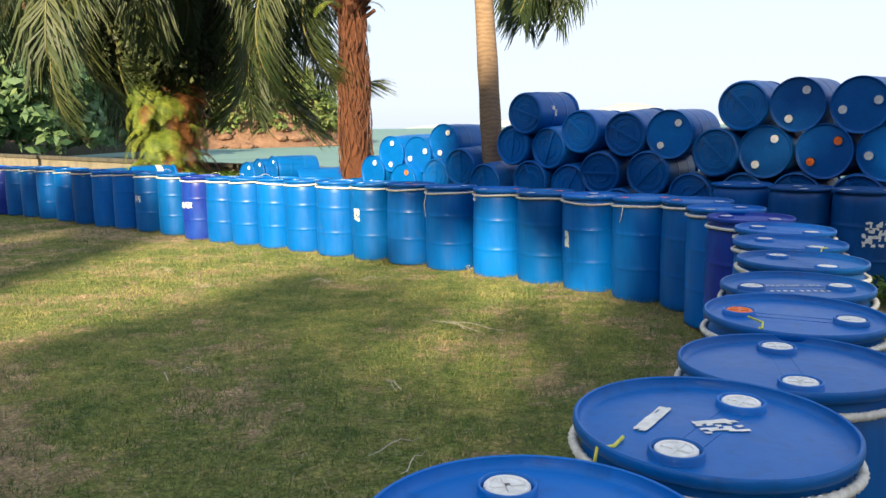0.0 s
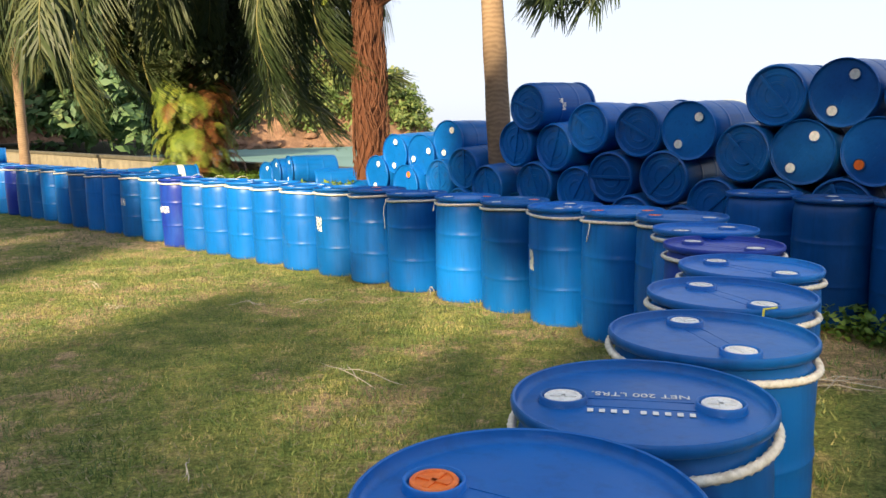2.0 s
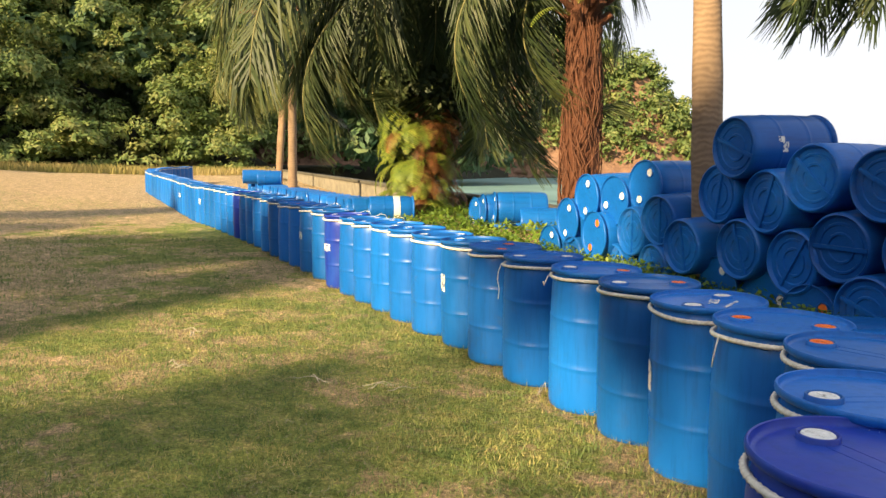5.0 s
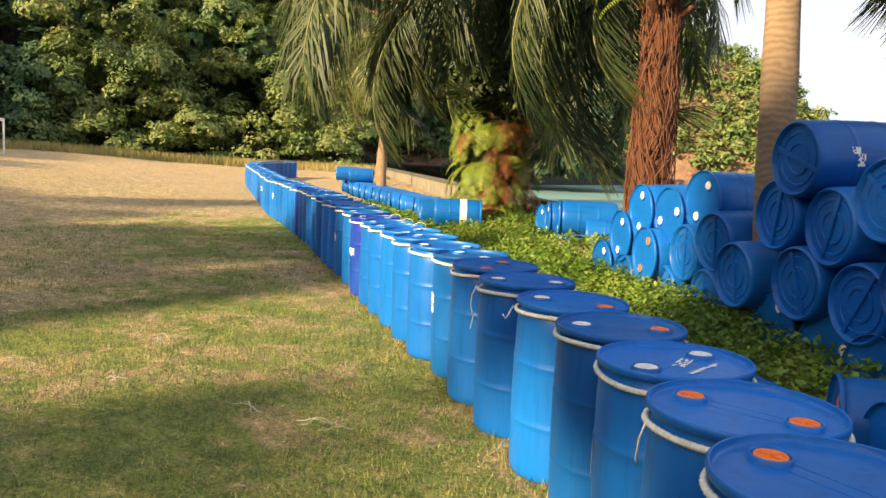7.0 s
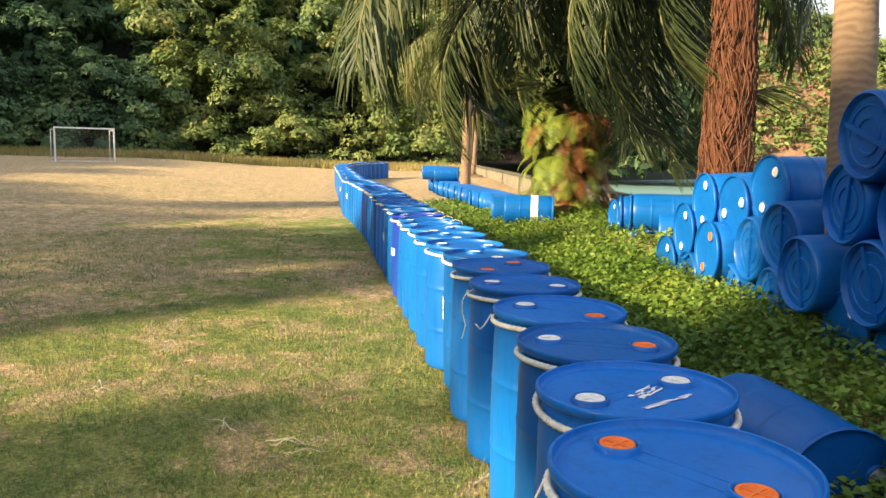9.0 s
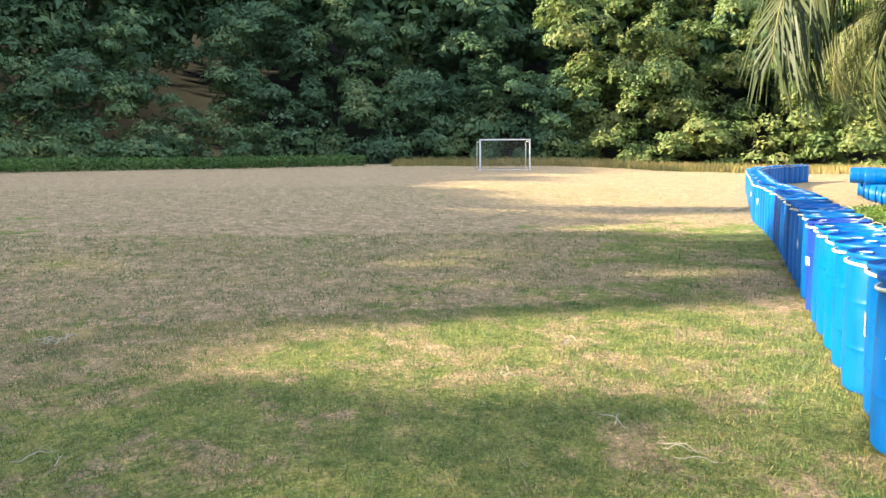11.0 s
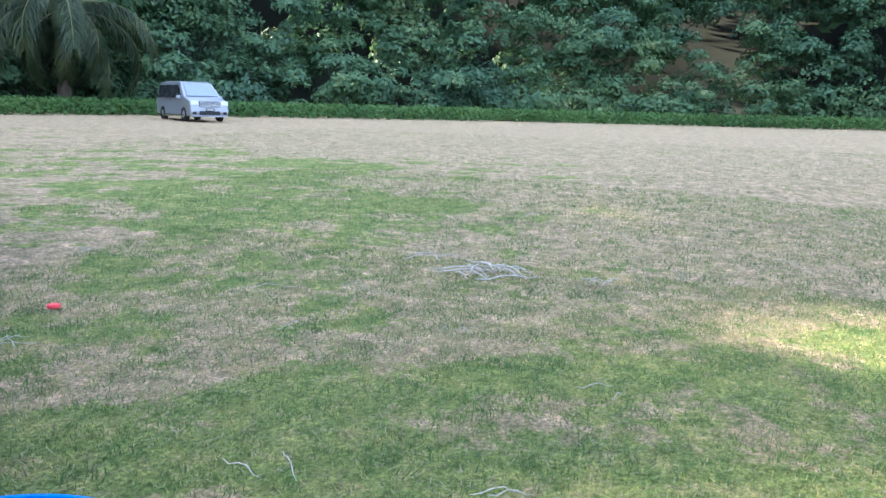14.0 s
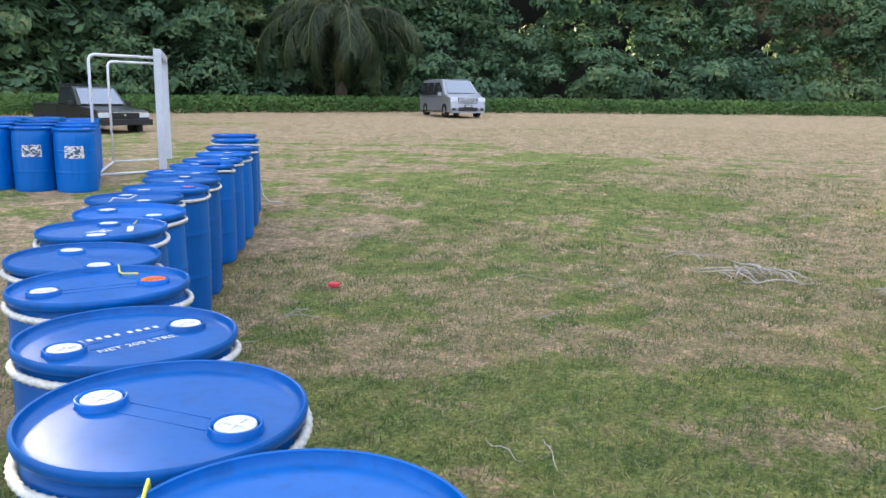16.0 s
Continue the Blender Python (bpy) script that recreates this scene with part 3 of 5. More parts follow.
# the line of lying drums along the seawall
for i, (x, y) in enumerate(along([(-10.8, 18.7), (-13.6, 20.4), (-21.0, 25.6)], 19)):
    d = lying((x, y, 0.26), 40 + twist.uniform(-10, 10), twist.uniform(0, 180), 0, M_BRIGHT if i % 3 == 0 else M_BLUE, "ww", bool(i % 2), "bright blue plastic drum lying on grass in a line", "lying drum line")
for x, y, z, ax in [(-8.95, 16.2, 0.46, 44), (-9.7, 17.0, 0.40, 38), (-10.4, 17.8, 0.30, 46), (-20.4, 25.1, 0.80, 40), (-22.0, 25.9, 0.80, 42), (-22.0, 26.4, 0.28, 40), (-22.6, 26.8, 0.28, 42), (-11.1, 19.3, 0.27, 38)]:
    lying((x, y, z), ax, 30, 0, M_BRIGHT, "ww", True, "bright blue plastic drum lying on other drums", "lying drum line")

# the block of drums by the goal
HEAP = np.array([-3.22, -7.80])
for j in range(5):
    for i in range(-4, 1):
        x, y = HEAP + i * np.array([-0.40, 0.45]) + j * np.array([-0.30, -0.54])
        turn = 37 * i + 50 * j
        d = drum(pose(x, y, float(height(x, y)) - 0.02, 0, 0, turn), M_BLUE, "ww" if (i + j) % 4 else "ow", -1, "blue plastic drum standing in a close block", "block of drums by the goal")
        if j == 0:
            paper_label(d, 0.26, 0.17, 0.60, 150 - turn, 70 + i, 0.95, 0.5)

# ---- seawall ----
WALL_AT = [(9.5, 4.39), (-2.6, 14.92), (-8.3, 19.88), (-12.2, 23.27), (-44, 50.9)]
wall_root = tagged(new("seawall"), "low weathered concrete seawall with dark mossy coping", "wall", kind="structure")
wpts = along(WALL_AT, 28)
for (ax, ay), (bx, by) in zip(wpts[:-1], wpts[1:]):
    zt = 0.72
    ang = math.degrees(math.atan2(by - ay, bx - ax))
    ln = math.hypot(bx - ax, by - ay)
    bm = bmesh.new()
    box_bm(bm, scaled((ax + bx) / 2, (ay + by) / 2, zt - 1.2, ln - 0.012, 0.22, 2.2, ang), 0.01)
    part("wall_panel", bm, M_CONCRETE, wall_root, smooth=False)
    bm = bmesh.new()
    box_bm(bm, scaled((ax + bx) / 2, (ay + by) / 2, zt - 0.035, ln - 0.008, 0.34, 0.12, ang), 0.02)
    part("coping", bm, M_COPING, wall_root, "dark mossy coping", smooth=False)

# ---- headland across the bay ----
HEAD = np.array([(-126, 104), (-95, 118), (-72, 129), (-54, 136), (-41, 139), (-33, 141)], float)


def headland_height(x, y):
    """Ridge that falls to its tip, with a rocky foot."""
    best, zz = np.full(np.shape(x), 1e9), np.zeros(np.shape(x))
    crest = np.array([46, 38, 29, 21, 15, 7])
    half = np.array([34, 27, 21, 17, 13, 7.0])
    r = np.full(np.shape(x), -4.0)
    for i in range(len(HEAD) - 1):
        (ax, ay), (bx, by) = HEAD[i], HEAD[i + 1]
        dx, dy = bx - ax, by - ay
        t = np.clip(((x - ax) * dx + (y - ay) * dy) / (dx * dx + dy * dy), 0, 1)
        d = np.hypot(x - ax - t * dx, y - ay - t * dy)
        c = crest[i] + t * (crest[i + 1] - crest[i])
        h = half[i] + t * (half[i + 1] - half[i])
        v = -1.6 + (c + 1.6) * (1 - step(d, 0, h)) + 2.4 * (1 - step(d, h * 0.8, h + 2.5))
        r = np.maximum(r, v - 2.5 * step(d, h + 3, h + 8))
    return r


hx, hy = np.meshgrid(np.linspace(-165, -12, 120), np.linspace(70, 185, 90))
hz = headland_height(hx, hy)
rockn = np.array([noise.fractal(Vector((a * 0.35, b * 0.35, 0)), 1.0, 2.0, 4) for a, b in zip(hx.ravel(), hy.ravel())]).reshape(hx.shape)
hz = hz + rockn * 0.7 * step(-np.abs(hz - 0.6), -3.0, 0)
hv = np.stack([hx, hy, hz], -1).reshape(-1, 3)
w = hx.shape[1]
hf = [(j * w + i, j * w + i + 1, (j + 1) * w + i + 1, (j + 1) * w + i) for j in range(hx.shape[0] - 1) for i in range(w - 1)]
headland = tagged(new("headland", mesh_of("headland", hv, hf, M_ROCK)), "rocky red-brown headland with scrub, across the bay", "headland", kind="structure")

# far island on the horizon; the air's haze is put into its pale blue colour
ix = np.linspace(-1, 1, 41)
prof = np.array([(1 - abs(v) ** 1.6) * (0.55 + 0.25 * math.sin(5 * v + 1) + 0.15 * math.sin(11 * v)) for v in ix])
iv = [(x * 900, 0, -5) for x in ix] + [(x * 900, 0, max(0, p) * 110) for x, p in zip(ix, prof)] + [(x * 900, 250, -5) for x in ix]
ifc = [(i, i + 1, 42 + i, 41 + i) for i in range(40)] + [(41 + i, 42 + i, 83 + i, 82 + i) for i in range(40)]
M_HAZE = surface("haze_tinted_island", (0.25, 0.29, 0.33), (0.27, 0.31, 0.35), 0.01, 1.0, 0.0, coords="World", fine=0.05)
isle = tagged(new("backdrop", mesh_of("backdrop", iv, ifc, M_HAZE, True)), "pale hazy island far off on the horizon", "island", kind="structure")
isle.location = (500, 3600, 0)


# ---- foliage ----
def leaf_cards(centres, size, aspect, normals, spread, gen):
    """Quads round the given centres, roughly facing the given normals."""
    n = len(centres)
    nrm = normals + gen.normal(0, spread, (n, 3))
    nrm /= np.linalg.norm(nrm, axis=1, keepdims=True) + 1e-9
    ref = gen.normal(0, 1, (n, 3))
    u = np.cross(nrm, ref)
    u /= np.linalg.norm(u, axis=1, keepdims=True) + 1e-9
    v = np.cross(nrm, u)
    s = (size * gen.uniform(0.6, 1.4, n))[:, None]
    a, b = u * s * aspect, v * s
    tip = nrm * s * 0.25
    return np.stack([centres - b, centres + a * 0.9 - tip * 0.3, centres + b - tip, centres - a * 0.9 - tip * 0.3], 1)


def crown_cards(cx, cy, cz, rx, rz, count, size, gen, aspect=0.5, low=-0.9, lumps=9):
    """One crown: leaf quads on many small clumps that sit on an uneven ellipsoid."""
    d = gen.normal(0, 1, (lumps, 3))
    d /= np.linalg.norm(d, axis=1, keepdims=True)
    d = d[d[:, 2] > low]
    rad = gen.uniform(0.55, 1.0, len(d))
    cc = np.array([cx, cy, cz]) + d * rad[:, None] * np.array([rx, rx, rz])
    pick = gen.integers(0, len(cc), count)
    o = gen.normal(0, 1, (count, 3))
    o /= np.linalg.norm(o, axis=1, keepdims=True)
    o[:, 2] = np.where(o[:, 2] < -0.3, -o[:, 2] * 0.5, o[:, 2])
    k = gen.uniform(0.6, 1.0, count)[:, None] ** 0.5
    p = cc[pick] + o * k * np.array([rx, rx, rz]) * 0.46
    nrm = o + 0.6 * d[pick] + np.array([0, 0, 0.5])
    return leaf_cards(p, np.full(count, size), aspect, nrm, 0.45, gen)


def forest(name, line, depths, top, spacing, size, per, mat, label, gen, lift=0.0, base=None):
    """A wood's edge: rows of crowns, one behind and above another."""
    p = np.array(line, float)
    seg = np.concatenate([[0], np.cumsum(np.hypot(*np.diff(p, axis=0).T))])
    cards = []
    for depth, levels in depths:
        for d in np.arange(0, seg[-1], spacing):
            d = d + gen.uniform(-0.4, 0.4) * spacing
            x, y = np.interp(d, seg, p[:, 0]), np.interp(d, seg, p[:, 1])
            e = 0.5
            tx, ty = np.interp(d + e, seg, p[:, 0]) - np.interp(d - e, seg, p[:, 0]), np.interp(d + e, seg, p[:, 1]) - np.interp(d - e, seg, p[:, 1])
            ln = math.hypot(tx, ty) + 1e-9
            ox, oy = -ty / ln, tx / ln
            for z in levels:
                dd = depth + gen.uniform(-1.4, 1.4)
                r = spacing * gen.uniform(0.42, 0.85)
                xx, yy = x + ox * dd + gen.uniform(-1, 1), y + oy * dd + gen.uniform(-1, 1)
                g = base(xx, yy) if base else 0.0
                cards.append(crown_cards(xx, yy, g + z * top * gen.uniform(0.85, 1.15) + lift, r, r * gen.uniform(0.65, 1.1), int(per * r * r), size, gen))
    ob = new(name, quads_mesh(name, np.concatenate(cards), mat))
    return tagged(ob, label, "trees", kind="stuff")


gen = np.random.default_rng(21)
LEFT_LINE = [(-20.5, -37.5), (-24, -37), (-34, -35), (-46, -27), (-58, -14), (-66, 2), (-66, 18), (-62, 32)]
LAYERS = [(1.0, (0.06, 0.14)), (3.0, (0.14, 0.26, 0.38)), (5.5, (0.3, 0.44, 0.58)), (9.0, (0.55, 0.7, 0.85, 1.0))]
forest("forest_edge", LEFT_LINE, LAYERS, 21.0, 3.6, 0.2, 180, M_FOREST,
       "dense dark green tropical wood with creepers at the field's edge", gen)
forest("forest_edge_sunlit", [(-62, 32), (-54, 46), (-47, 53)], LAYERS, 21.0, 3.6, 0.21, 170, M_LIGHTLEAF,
       "leafy trees at the field's edge, low sun put into their lighter green", gen)
# tall wood on the near side, added mostly unseen to shade the field; its skyline gaps place the low sun
def skyline(x):
    return float(np.interp(x, [-80, -16.6, -15.5, -14.9, -14.4, -13.5, -12.8, -12.2, -11.7, -11.1, -10.5, -9.9, -9.0, -8.2, -7.8, -4, 40],
                           [23.2, 22.9, 20.9, 19.7, 18.9, 18.15, 18.4, 18.8, 19.55, 20.0, 19.35, 18.95, 19.05, 18.9, 23.5, 24.0, 24.0]))


def leafy(x, z):
    """True where leaf clumps are added to block the sun: a skyline and a bough above, less a slit between."""
    if z < skyline(x):
        slit = -10.6 < x < -8.2 and abs(z - 18.5 - 0.12 * math.sin(2.3 * x)) < 0.14
        hole = -13.0 < x < -8.3 and z > 17.9 and math.sin(4.3 * x + 1.7 * z) * math.sin(6.1 * z - 2.2 * x) > 0.12
        return not (slit or hole)
    low = 19.7 - 0.32 * (x + 9.1) + 0.22 * math.sin(5.1 * x) + 0.12 * math.sin(11.7 * x)
    return -11.2 < x < -7.4 and low < z < 23.3


cards = []
for x in np.arange(-48, 36, 1.15):
    for z in np.arange(1.5, 16.5, 1.5):
        r = gen.uniform(1.1, 1.7)
        cards.append(crown_cards(x + gen.uniform(-0.3, 0.3), (-41 if x > -22 else -44) + gen.uniform(-1.2, 1.2), z + gen.uniform(-0.5, 0.5), r, r, (240 if x > -36 else 90) if x < -12 else 105, (0.34 if x > -36 else 0.5) if x < -12 else 0.55, gen))
for x in np.arange(-48, 12, 1.3):
    for z in np.arange(1.0, 15.5, 1.3):
        cards.append(crown_cards(x, -45, z, 1.3, 1.3, 46, 0.85, gen))
for x in np.arange(-48, 30, 0.8):
    for z in np.arange(15.2, 24.5, 0.85):
        xx, zz = x + gen.uniform(-0.3, 0.3), z + gen.uniform(-0.3, 0.3)
        if -16.4 < xx < -7.2 and zz > 16.9:
            continue
        if zz < skyline(xx) - 0.3:
            if zz < 17.6:
                cards.append(crown_cards(xx + 0.4, -42.6, zz - 0.4, 0.85, 0.8, 70, 0.36, gen))
            cards.append(crown_cards(xx, (-41 if x > -22 else -44) + gen.uniform(-0.8, 0.8), zz, 0.85, 0.8, 90 if x < -12 else 60, 0.28 if x < -12 else 0.36, gen))
for x in np.arange(-16.6, -7.1, 0.24):
    for z in np.arange(16.6, 23.4, 0.24):
        xx, zz = x + gen.uniform(-0.12, 0.12), z + gen.uniform(-0.12, 0.12)
        if leafy(xx, zz):
            cards.append(crown_cards(xx, -41 + gen.uniform(-0.3, 0.3), zz, 0.26, 0.26, 26, 0.15, gen))
tagged(new("tall_wood", quads_mesh("tall_wood", np.concatenate(cards), M_FOREST)), "tall dark wood added on the near side, mostly unseen, to shade the field", "trees", kind="stuff")
# canopy climbing the hill behind the edge
cards = []
for _ in range(5200):
    x, y = gen.uniform(-118, 0), gen.uniform(-80, 88)
    o = float(line_distance(np.array(x), np.array(y), TREELINE))
    if not 9 < o < 42 or (y > 20 and x > -40) or (y < -20 and x > -30):
        continue
    r = gen.uniform(2.2, 4.2)
    cards.append(crown_cards(x, y, float(height(x, y)) + gen.uniform(6, 15), r, r * 0.8, int(12 * r * r), 0.6, gen))
tagged(new("hill_canopy", quads_mesh("hill_canopy", np.concatenate(cards), M_FOREST)), "wooded hill rising behind the field's edge", "trees", kind="stuff")
# scrub over the headland
cards = []
for _ in range(4600):
    x, y = gen.uniform(-135, -22), gen.uniform(80, 150)
    z = float(headland_height(np.array(x), np.array(y)))
    if z < 1.0 or (z < 2.4 and gen.random() < 0.5):
        continue
    r = gen.uniform(1.2, 3.0)
    cards.append(crown_cards(x, y, z + r * 0.35, r, r * 0.9, int(19 * r * r), 0.42, gen))
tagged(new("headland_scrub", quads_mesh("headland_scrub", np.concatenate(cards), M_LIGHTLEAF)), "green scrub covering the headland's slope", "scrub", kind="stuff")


def blades(n, xy, h, width, gen, mat, name, label, kind="stuff", lean=0.5, category="grass"):
    x, y = xy
    z = height(x, y)
    a = gen.uniform(0, 2 * math.pi, n)
    hh = h * gen.uniform(0.4, 1.3, n)
    le = gen.uniform(0, lean, n) * hh
    b = gen.uniform(0, 2 * math.pi, n)
    base = np.stack([x, y, z - 0.004], -1)
    side = np.stack([np.cos(a), np.sin(a), np.zeros(n)], -1) * (width * gen.uniform(0.6, 1.4, n))[:, None]
    tip = base + np.stack([np.cos(b) * le, np.sin(b) * le, hh], -1)
    ob = new(name, quads_mesh(name, np.stack([base - side, base + side, tip], 1), mat))
    return tagged(ob, label, category, kind=kind)


# ---- palms ----
def frond_mesh(name, length, droop, gen, mat_leaf, leaflet=0.55, pairs=46, flop=0.6, rise=0.5, dry=0.0):
    """A feather frond from the origin along +x that rises and then hangs; leaflets fall from the stem."""
    n = 22
    pts = []
    ang = rise
    x = z = 0.0
    for i in range(n + 1):
        pts.append(Vector((x, 0, z)))
        ang -= droop / n * (0.4 + 1.2 * i / n)
        x += math.cos(ang) * length / n
        z += math.sin(ang) * length / n
    cards = []
    for k in range(pairs):
        f = 0.16 + 0.84 * (k + 0.5) / pairs
        i = min(int(f * n), n - 1)
        p = pts[i].lerp(pts[i + 1], f * n - i)
        t = (pts[i + 1] - pts[i]).normalized()
        up = Vector((0, 1, 0)).cross(t).normalized()
        if up.z < 0 and abs(t.z) < 0.7:
            up = -up
        ll = leaflet * (0.55 + 0.9 * math.sin(math.pi * min(1, f * 0.93))) * gen.uniform(0.8, 1.15)
        for s in (-1, 1):
            d = (t * 0.6 + Vector((0, s, 0)) * gen.uniform(0.3, 0.95) + up * gen.uniform(-0.25, 0.35) + Vector((0, 0, -0.3 * flop))).normalized()
            a1 = p + d * ll * 0.5
            d2 = (d + Vector((0, 0, -flop * gen.uniform(0.7, 1.5)))).normalized()
            a2 = a1 + d2 * ll * 0.55
            wv = (t - d * t.dot(d)).normalized() * 0.015 * gen.uniform(0.7, 1.4)
            cards.append([p - wv * 0.5, p + wv * 0.5, a1 + wv, a1 - wv])
            cards.append([a1 - wv, a1 + wv, a2 + wv * 0.2, a2 - wv * 0.2])
    leaf = quads_mesh(name, np.array([[tuple(v) for v in c] for c in cards]), mat_leaf)
    rv, rf = tube(pts, [0.032 * (1 - 0.85 * i / n) + 0.004 for i in range(n + 1)], 5)
    return leaf, mesh_of(name + "_stem", rv, rf, M_RACHIS, True)


def palm(place, tall, lean, radii, fronds, trunk_mat, frond_set, label, gen, tilt=None):
    root = tagged(new("palm_tree"), label, "palm")
    root.location = place
    n = 18
    pts = [(lean[0] * (i / n) ** 1.3, lean[1] * (i / n) ** 1.3, tall * i / n) for i in range(n + 1)]
    rad = [radii[0] + (radii[1] - radii[0]) * i / n + gen.uniform(-0.012, 0.012) for i in range(n + 1)]
    tv, tf = tube(pts, rad, 18)
    child("trunk", mesh_of("trunk", tv, tf, trunk_mat, True), root)
    for az, pitch, k, sc in fronds:
        leaf, stem = frond_set[k % len(frond_set)]
        m = pose(pts[-1][0], pts[-1][1], pts[-1][2] - 0.05, 0, -pitch, az) @ Matrix.Scale(sc, 4)
        f = child("frond", leaf, root, "", m)
        child("frond_stem", stem, f)
    return root


fg = np.random.default_rng(3)
OIL = [frond_mesh("oil_frond", L, dr, fg, M_PALM, 0.8, 150, 1.3, 0.35) for L, dr in ((5.2, 2.1), (4.8, 2.5), (5.6, 1.8), (4.8, 2.9))]
COCO = [frond_mesh("coco_frond", L, dr, fg, M_COCO, 0.75, 70, 0.8, 0.4) for L, dr in ((4.0, 2.0), (3.6, 2.4), (4.4, 1.6))]


def ring(n, lo, hi, gen, size=(0.85, 1.1), start=0.0):
    return [(start + 360 * i / n + gen.uniform(-9, 9), gen.uniform(lo, hi), i, gen.uniform(*size)) for i in range(n)]


def away(fronds, az, width, size):
    """Shorten the fronds that would hang within width degrees of one side."""
    return [(f[0], f[1], f[2], min(f[3], size)) if abs((f[0] - az + 180) % 360 - 180) < width else f for f in fronds]


oil_fern = palm((-7.7, 17.1, 0.35), 5.6, (0.1, 0.1), (0.30, 0.30), away(ring(12, -80, -52, fg), 297, 48, 0.5) + away(ring(15, -48, -12, fg), 297, 36, 0.72) + ring(14, -14, 12, fg, (1.1, 1.35), 8) + ring(9, 15, 40, fg, start=15), M_FIBRE, OIL, "oil palm with drooping dark fronds, its trunk overgrown with ferns", fg)
oil_root = palm((-2.6, 13.75, 0.3), 5.0, (-0.05, 0.15), (0.29, 0.24), [(165, -50, 0, 0.9), (190, -38, 1, 0.95), (150, -30, 2, 0.9), (210, -55, 3, 0.85), (230, -30, 0, 0.8), (135, -45, 1, 0.8), (20, -58, 1, 0.42)] + ring(12, 12, 45, fg, (0.75, 0.95), 20), M_FIBRE, OIL, "oil palm with a red-brown fibrous trunk and dark fronds", fg)
tall_palm = palm((0.07, 10.55, 0.1), 7.2, (-0.39, 0.27), (0.165, 0.12), [(54, -27, 2, 0.96), (60, -30, 2, 1.0), (66, -26, 2, 0.96), (71, -32, 2, 0.98), (76, -28, 2, 0.94), (63, -36, 0, 0.98), (68, -20, 2, 1.02)] + ring(9, 12, 48, fg, start=10), M_RINGED, OIL, "tall palm with a smooth ringed grey-brown trunk", fg)
coco_a = palm((-17.6, 24.0, 0.0), 6.0, (-0.3, 0.4), (0.18, 0.13), ring(11, -40, 0, fg) + ring(8, 0, 45, fg), M_RINGED, COCO, "coconut palm with sunlit yellow-green fronds", fg)
coco_b = palm((-26.5, 33.0, 0.1), 6.0, (0.3, 0.4), (0.16, 0.12), ring(11, -40, 0, fg) + ring(8, 0, 45, fg), M_RINGED, COCO, "coconut palm with sunlit yellow-green fronds", fg)
coco_c = palm((-33.0, 40.0, 0.3), 7.5, (0.3, 0.4), (0.16, 0.12), ring(11, -40, 0, fg) + ring(8, 0, 45, fg), M_RINGED, COCO, "coconut palm with sunlit yellow-green fronds", fg)
oil_wood = palm((-32.6, -33.2, 0.35), 6.2, (0, 0), (0.4, 0.35), ring(8, -45, -25, fg, (1.0, 1.2)) + ring(13, -18, 14, fg, (1.25, 1.5)) + ring(9, 10, 45, fg, (1.1, 1.3), start=20), M_WOOD, OIL, "oil palm with hanging fronds in the wood's edge", fg)

# ---- ferns, roots and creepers on the palms ----
def fern_mesh(name, length, gen, mat):
    """An arching fern frond: pairs of leaflets along a drooping rib."""
    cards = []
    p, ang = np.array([0.0, 0, 0]), 0.9
    n = 22
    for i in range(n):
        ang -= 2.0 / n
        t = np.array([math.cos(ang), 0, math.sin(ang)])
        q = p + t * length / n
        ll = length * 0.22 * math.sin(math.pi * (0.12 + 0.85 * i / n))
        for s in (-1, 1):
            d = np.array([0.35 * t[0], s, 0.35 * t[2] - 0.25]) * ll
            cards.append([p, p + (q - p) * 0.62, p + (q - p) * 0.5 + d, p + (q - p) * 0.25 + d * 0.98])
        p = q
    return quads_mesh(name, np.array(cards), mat)


FERNS = [fern_mesh("fern", L, fg, M_FERN) for L in (0.7, 0.9, 0.55)]
DEAD = [fern_mesh("dead_fern", L, fg, M_DEADFERN) for L in (0.6, 0.8)]
for k in range(300):
    z = fg.uniform(0.35, 2.4)
    a = fg.uniform(0, 2 * math.pi)
    r = 0.32 + fg.uniform(0.0, 0.22)
    dead = (math.cos(a - 6.3) > 0.45 and fg.random() < 0.7) or fg.random() < 0.06
    me = DEAD[k % 2] if dead else FERNS[k % 3]
    child("dead_fern" if dead else "fern", me, oil_fern, "", pose(r * math.cos(a), r * math.sin(a), z, 0, fg.uniform(15, 65), math.degrees(a)) @ Matrix.Scale(fg.uniform(0.7, 1.25), 4))
cards = [crown_cards(0.55 * math.cos(a), 0.55 * math.sin(a), z, 0.75, 0.8, 620, 0.07, fg, 0.6) for a, z in [(fg.uniform(0, 6.28), fg.uniform(2.5, 5.2)) for _ in range(46)]]
child("creeper", quads_mesh("creeper", np.concatenate(cards), M_PALM), oil_fern, "dark climbing creeper leaves")
for k in range(14):
    a = fg.uniform(0, 2 * math.pi)
    child("fern", FERNS[k % 3], oil_root, "", pose(0.25 * math.cos(a), 0.25 * math.sin(a), fg.uniform(3.3, 4.6), 0, fg.uniform(-10, 30), math.degrees(a)) @ Matrix.Scale(fg.uniform(0.7, 1.1), 4))

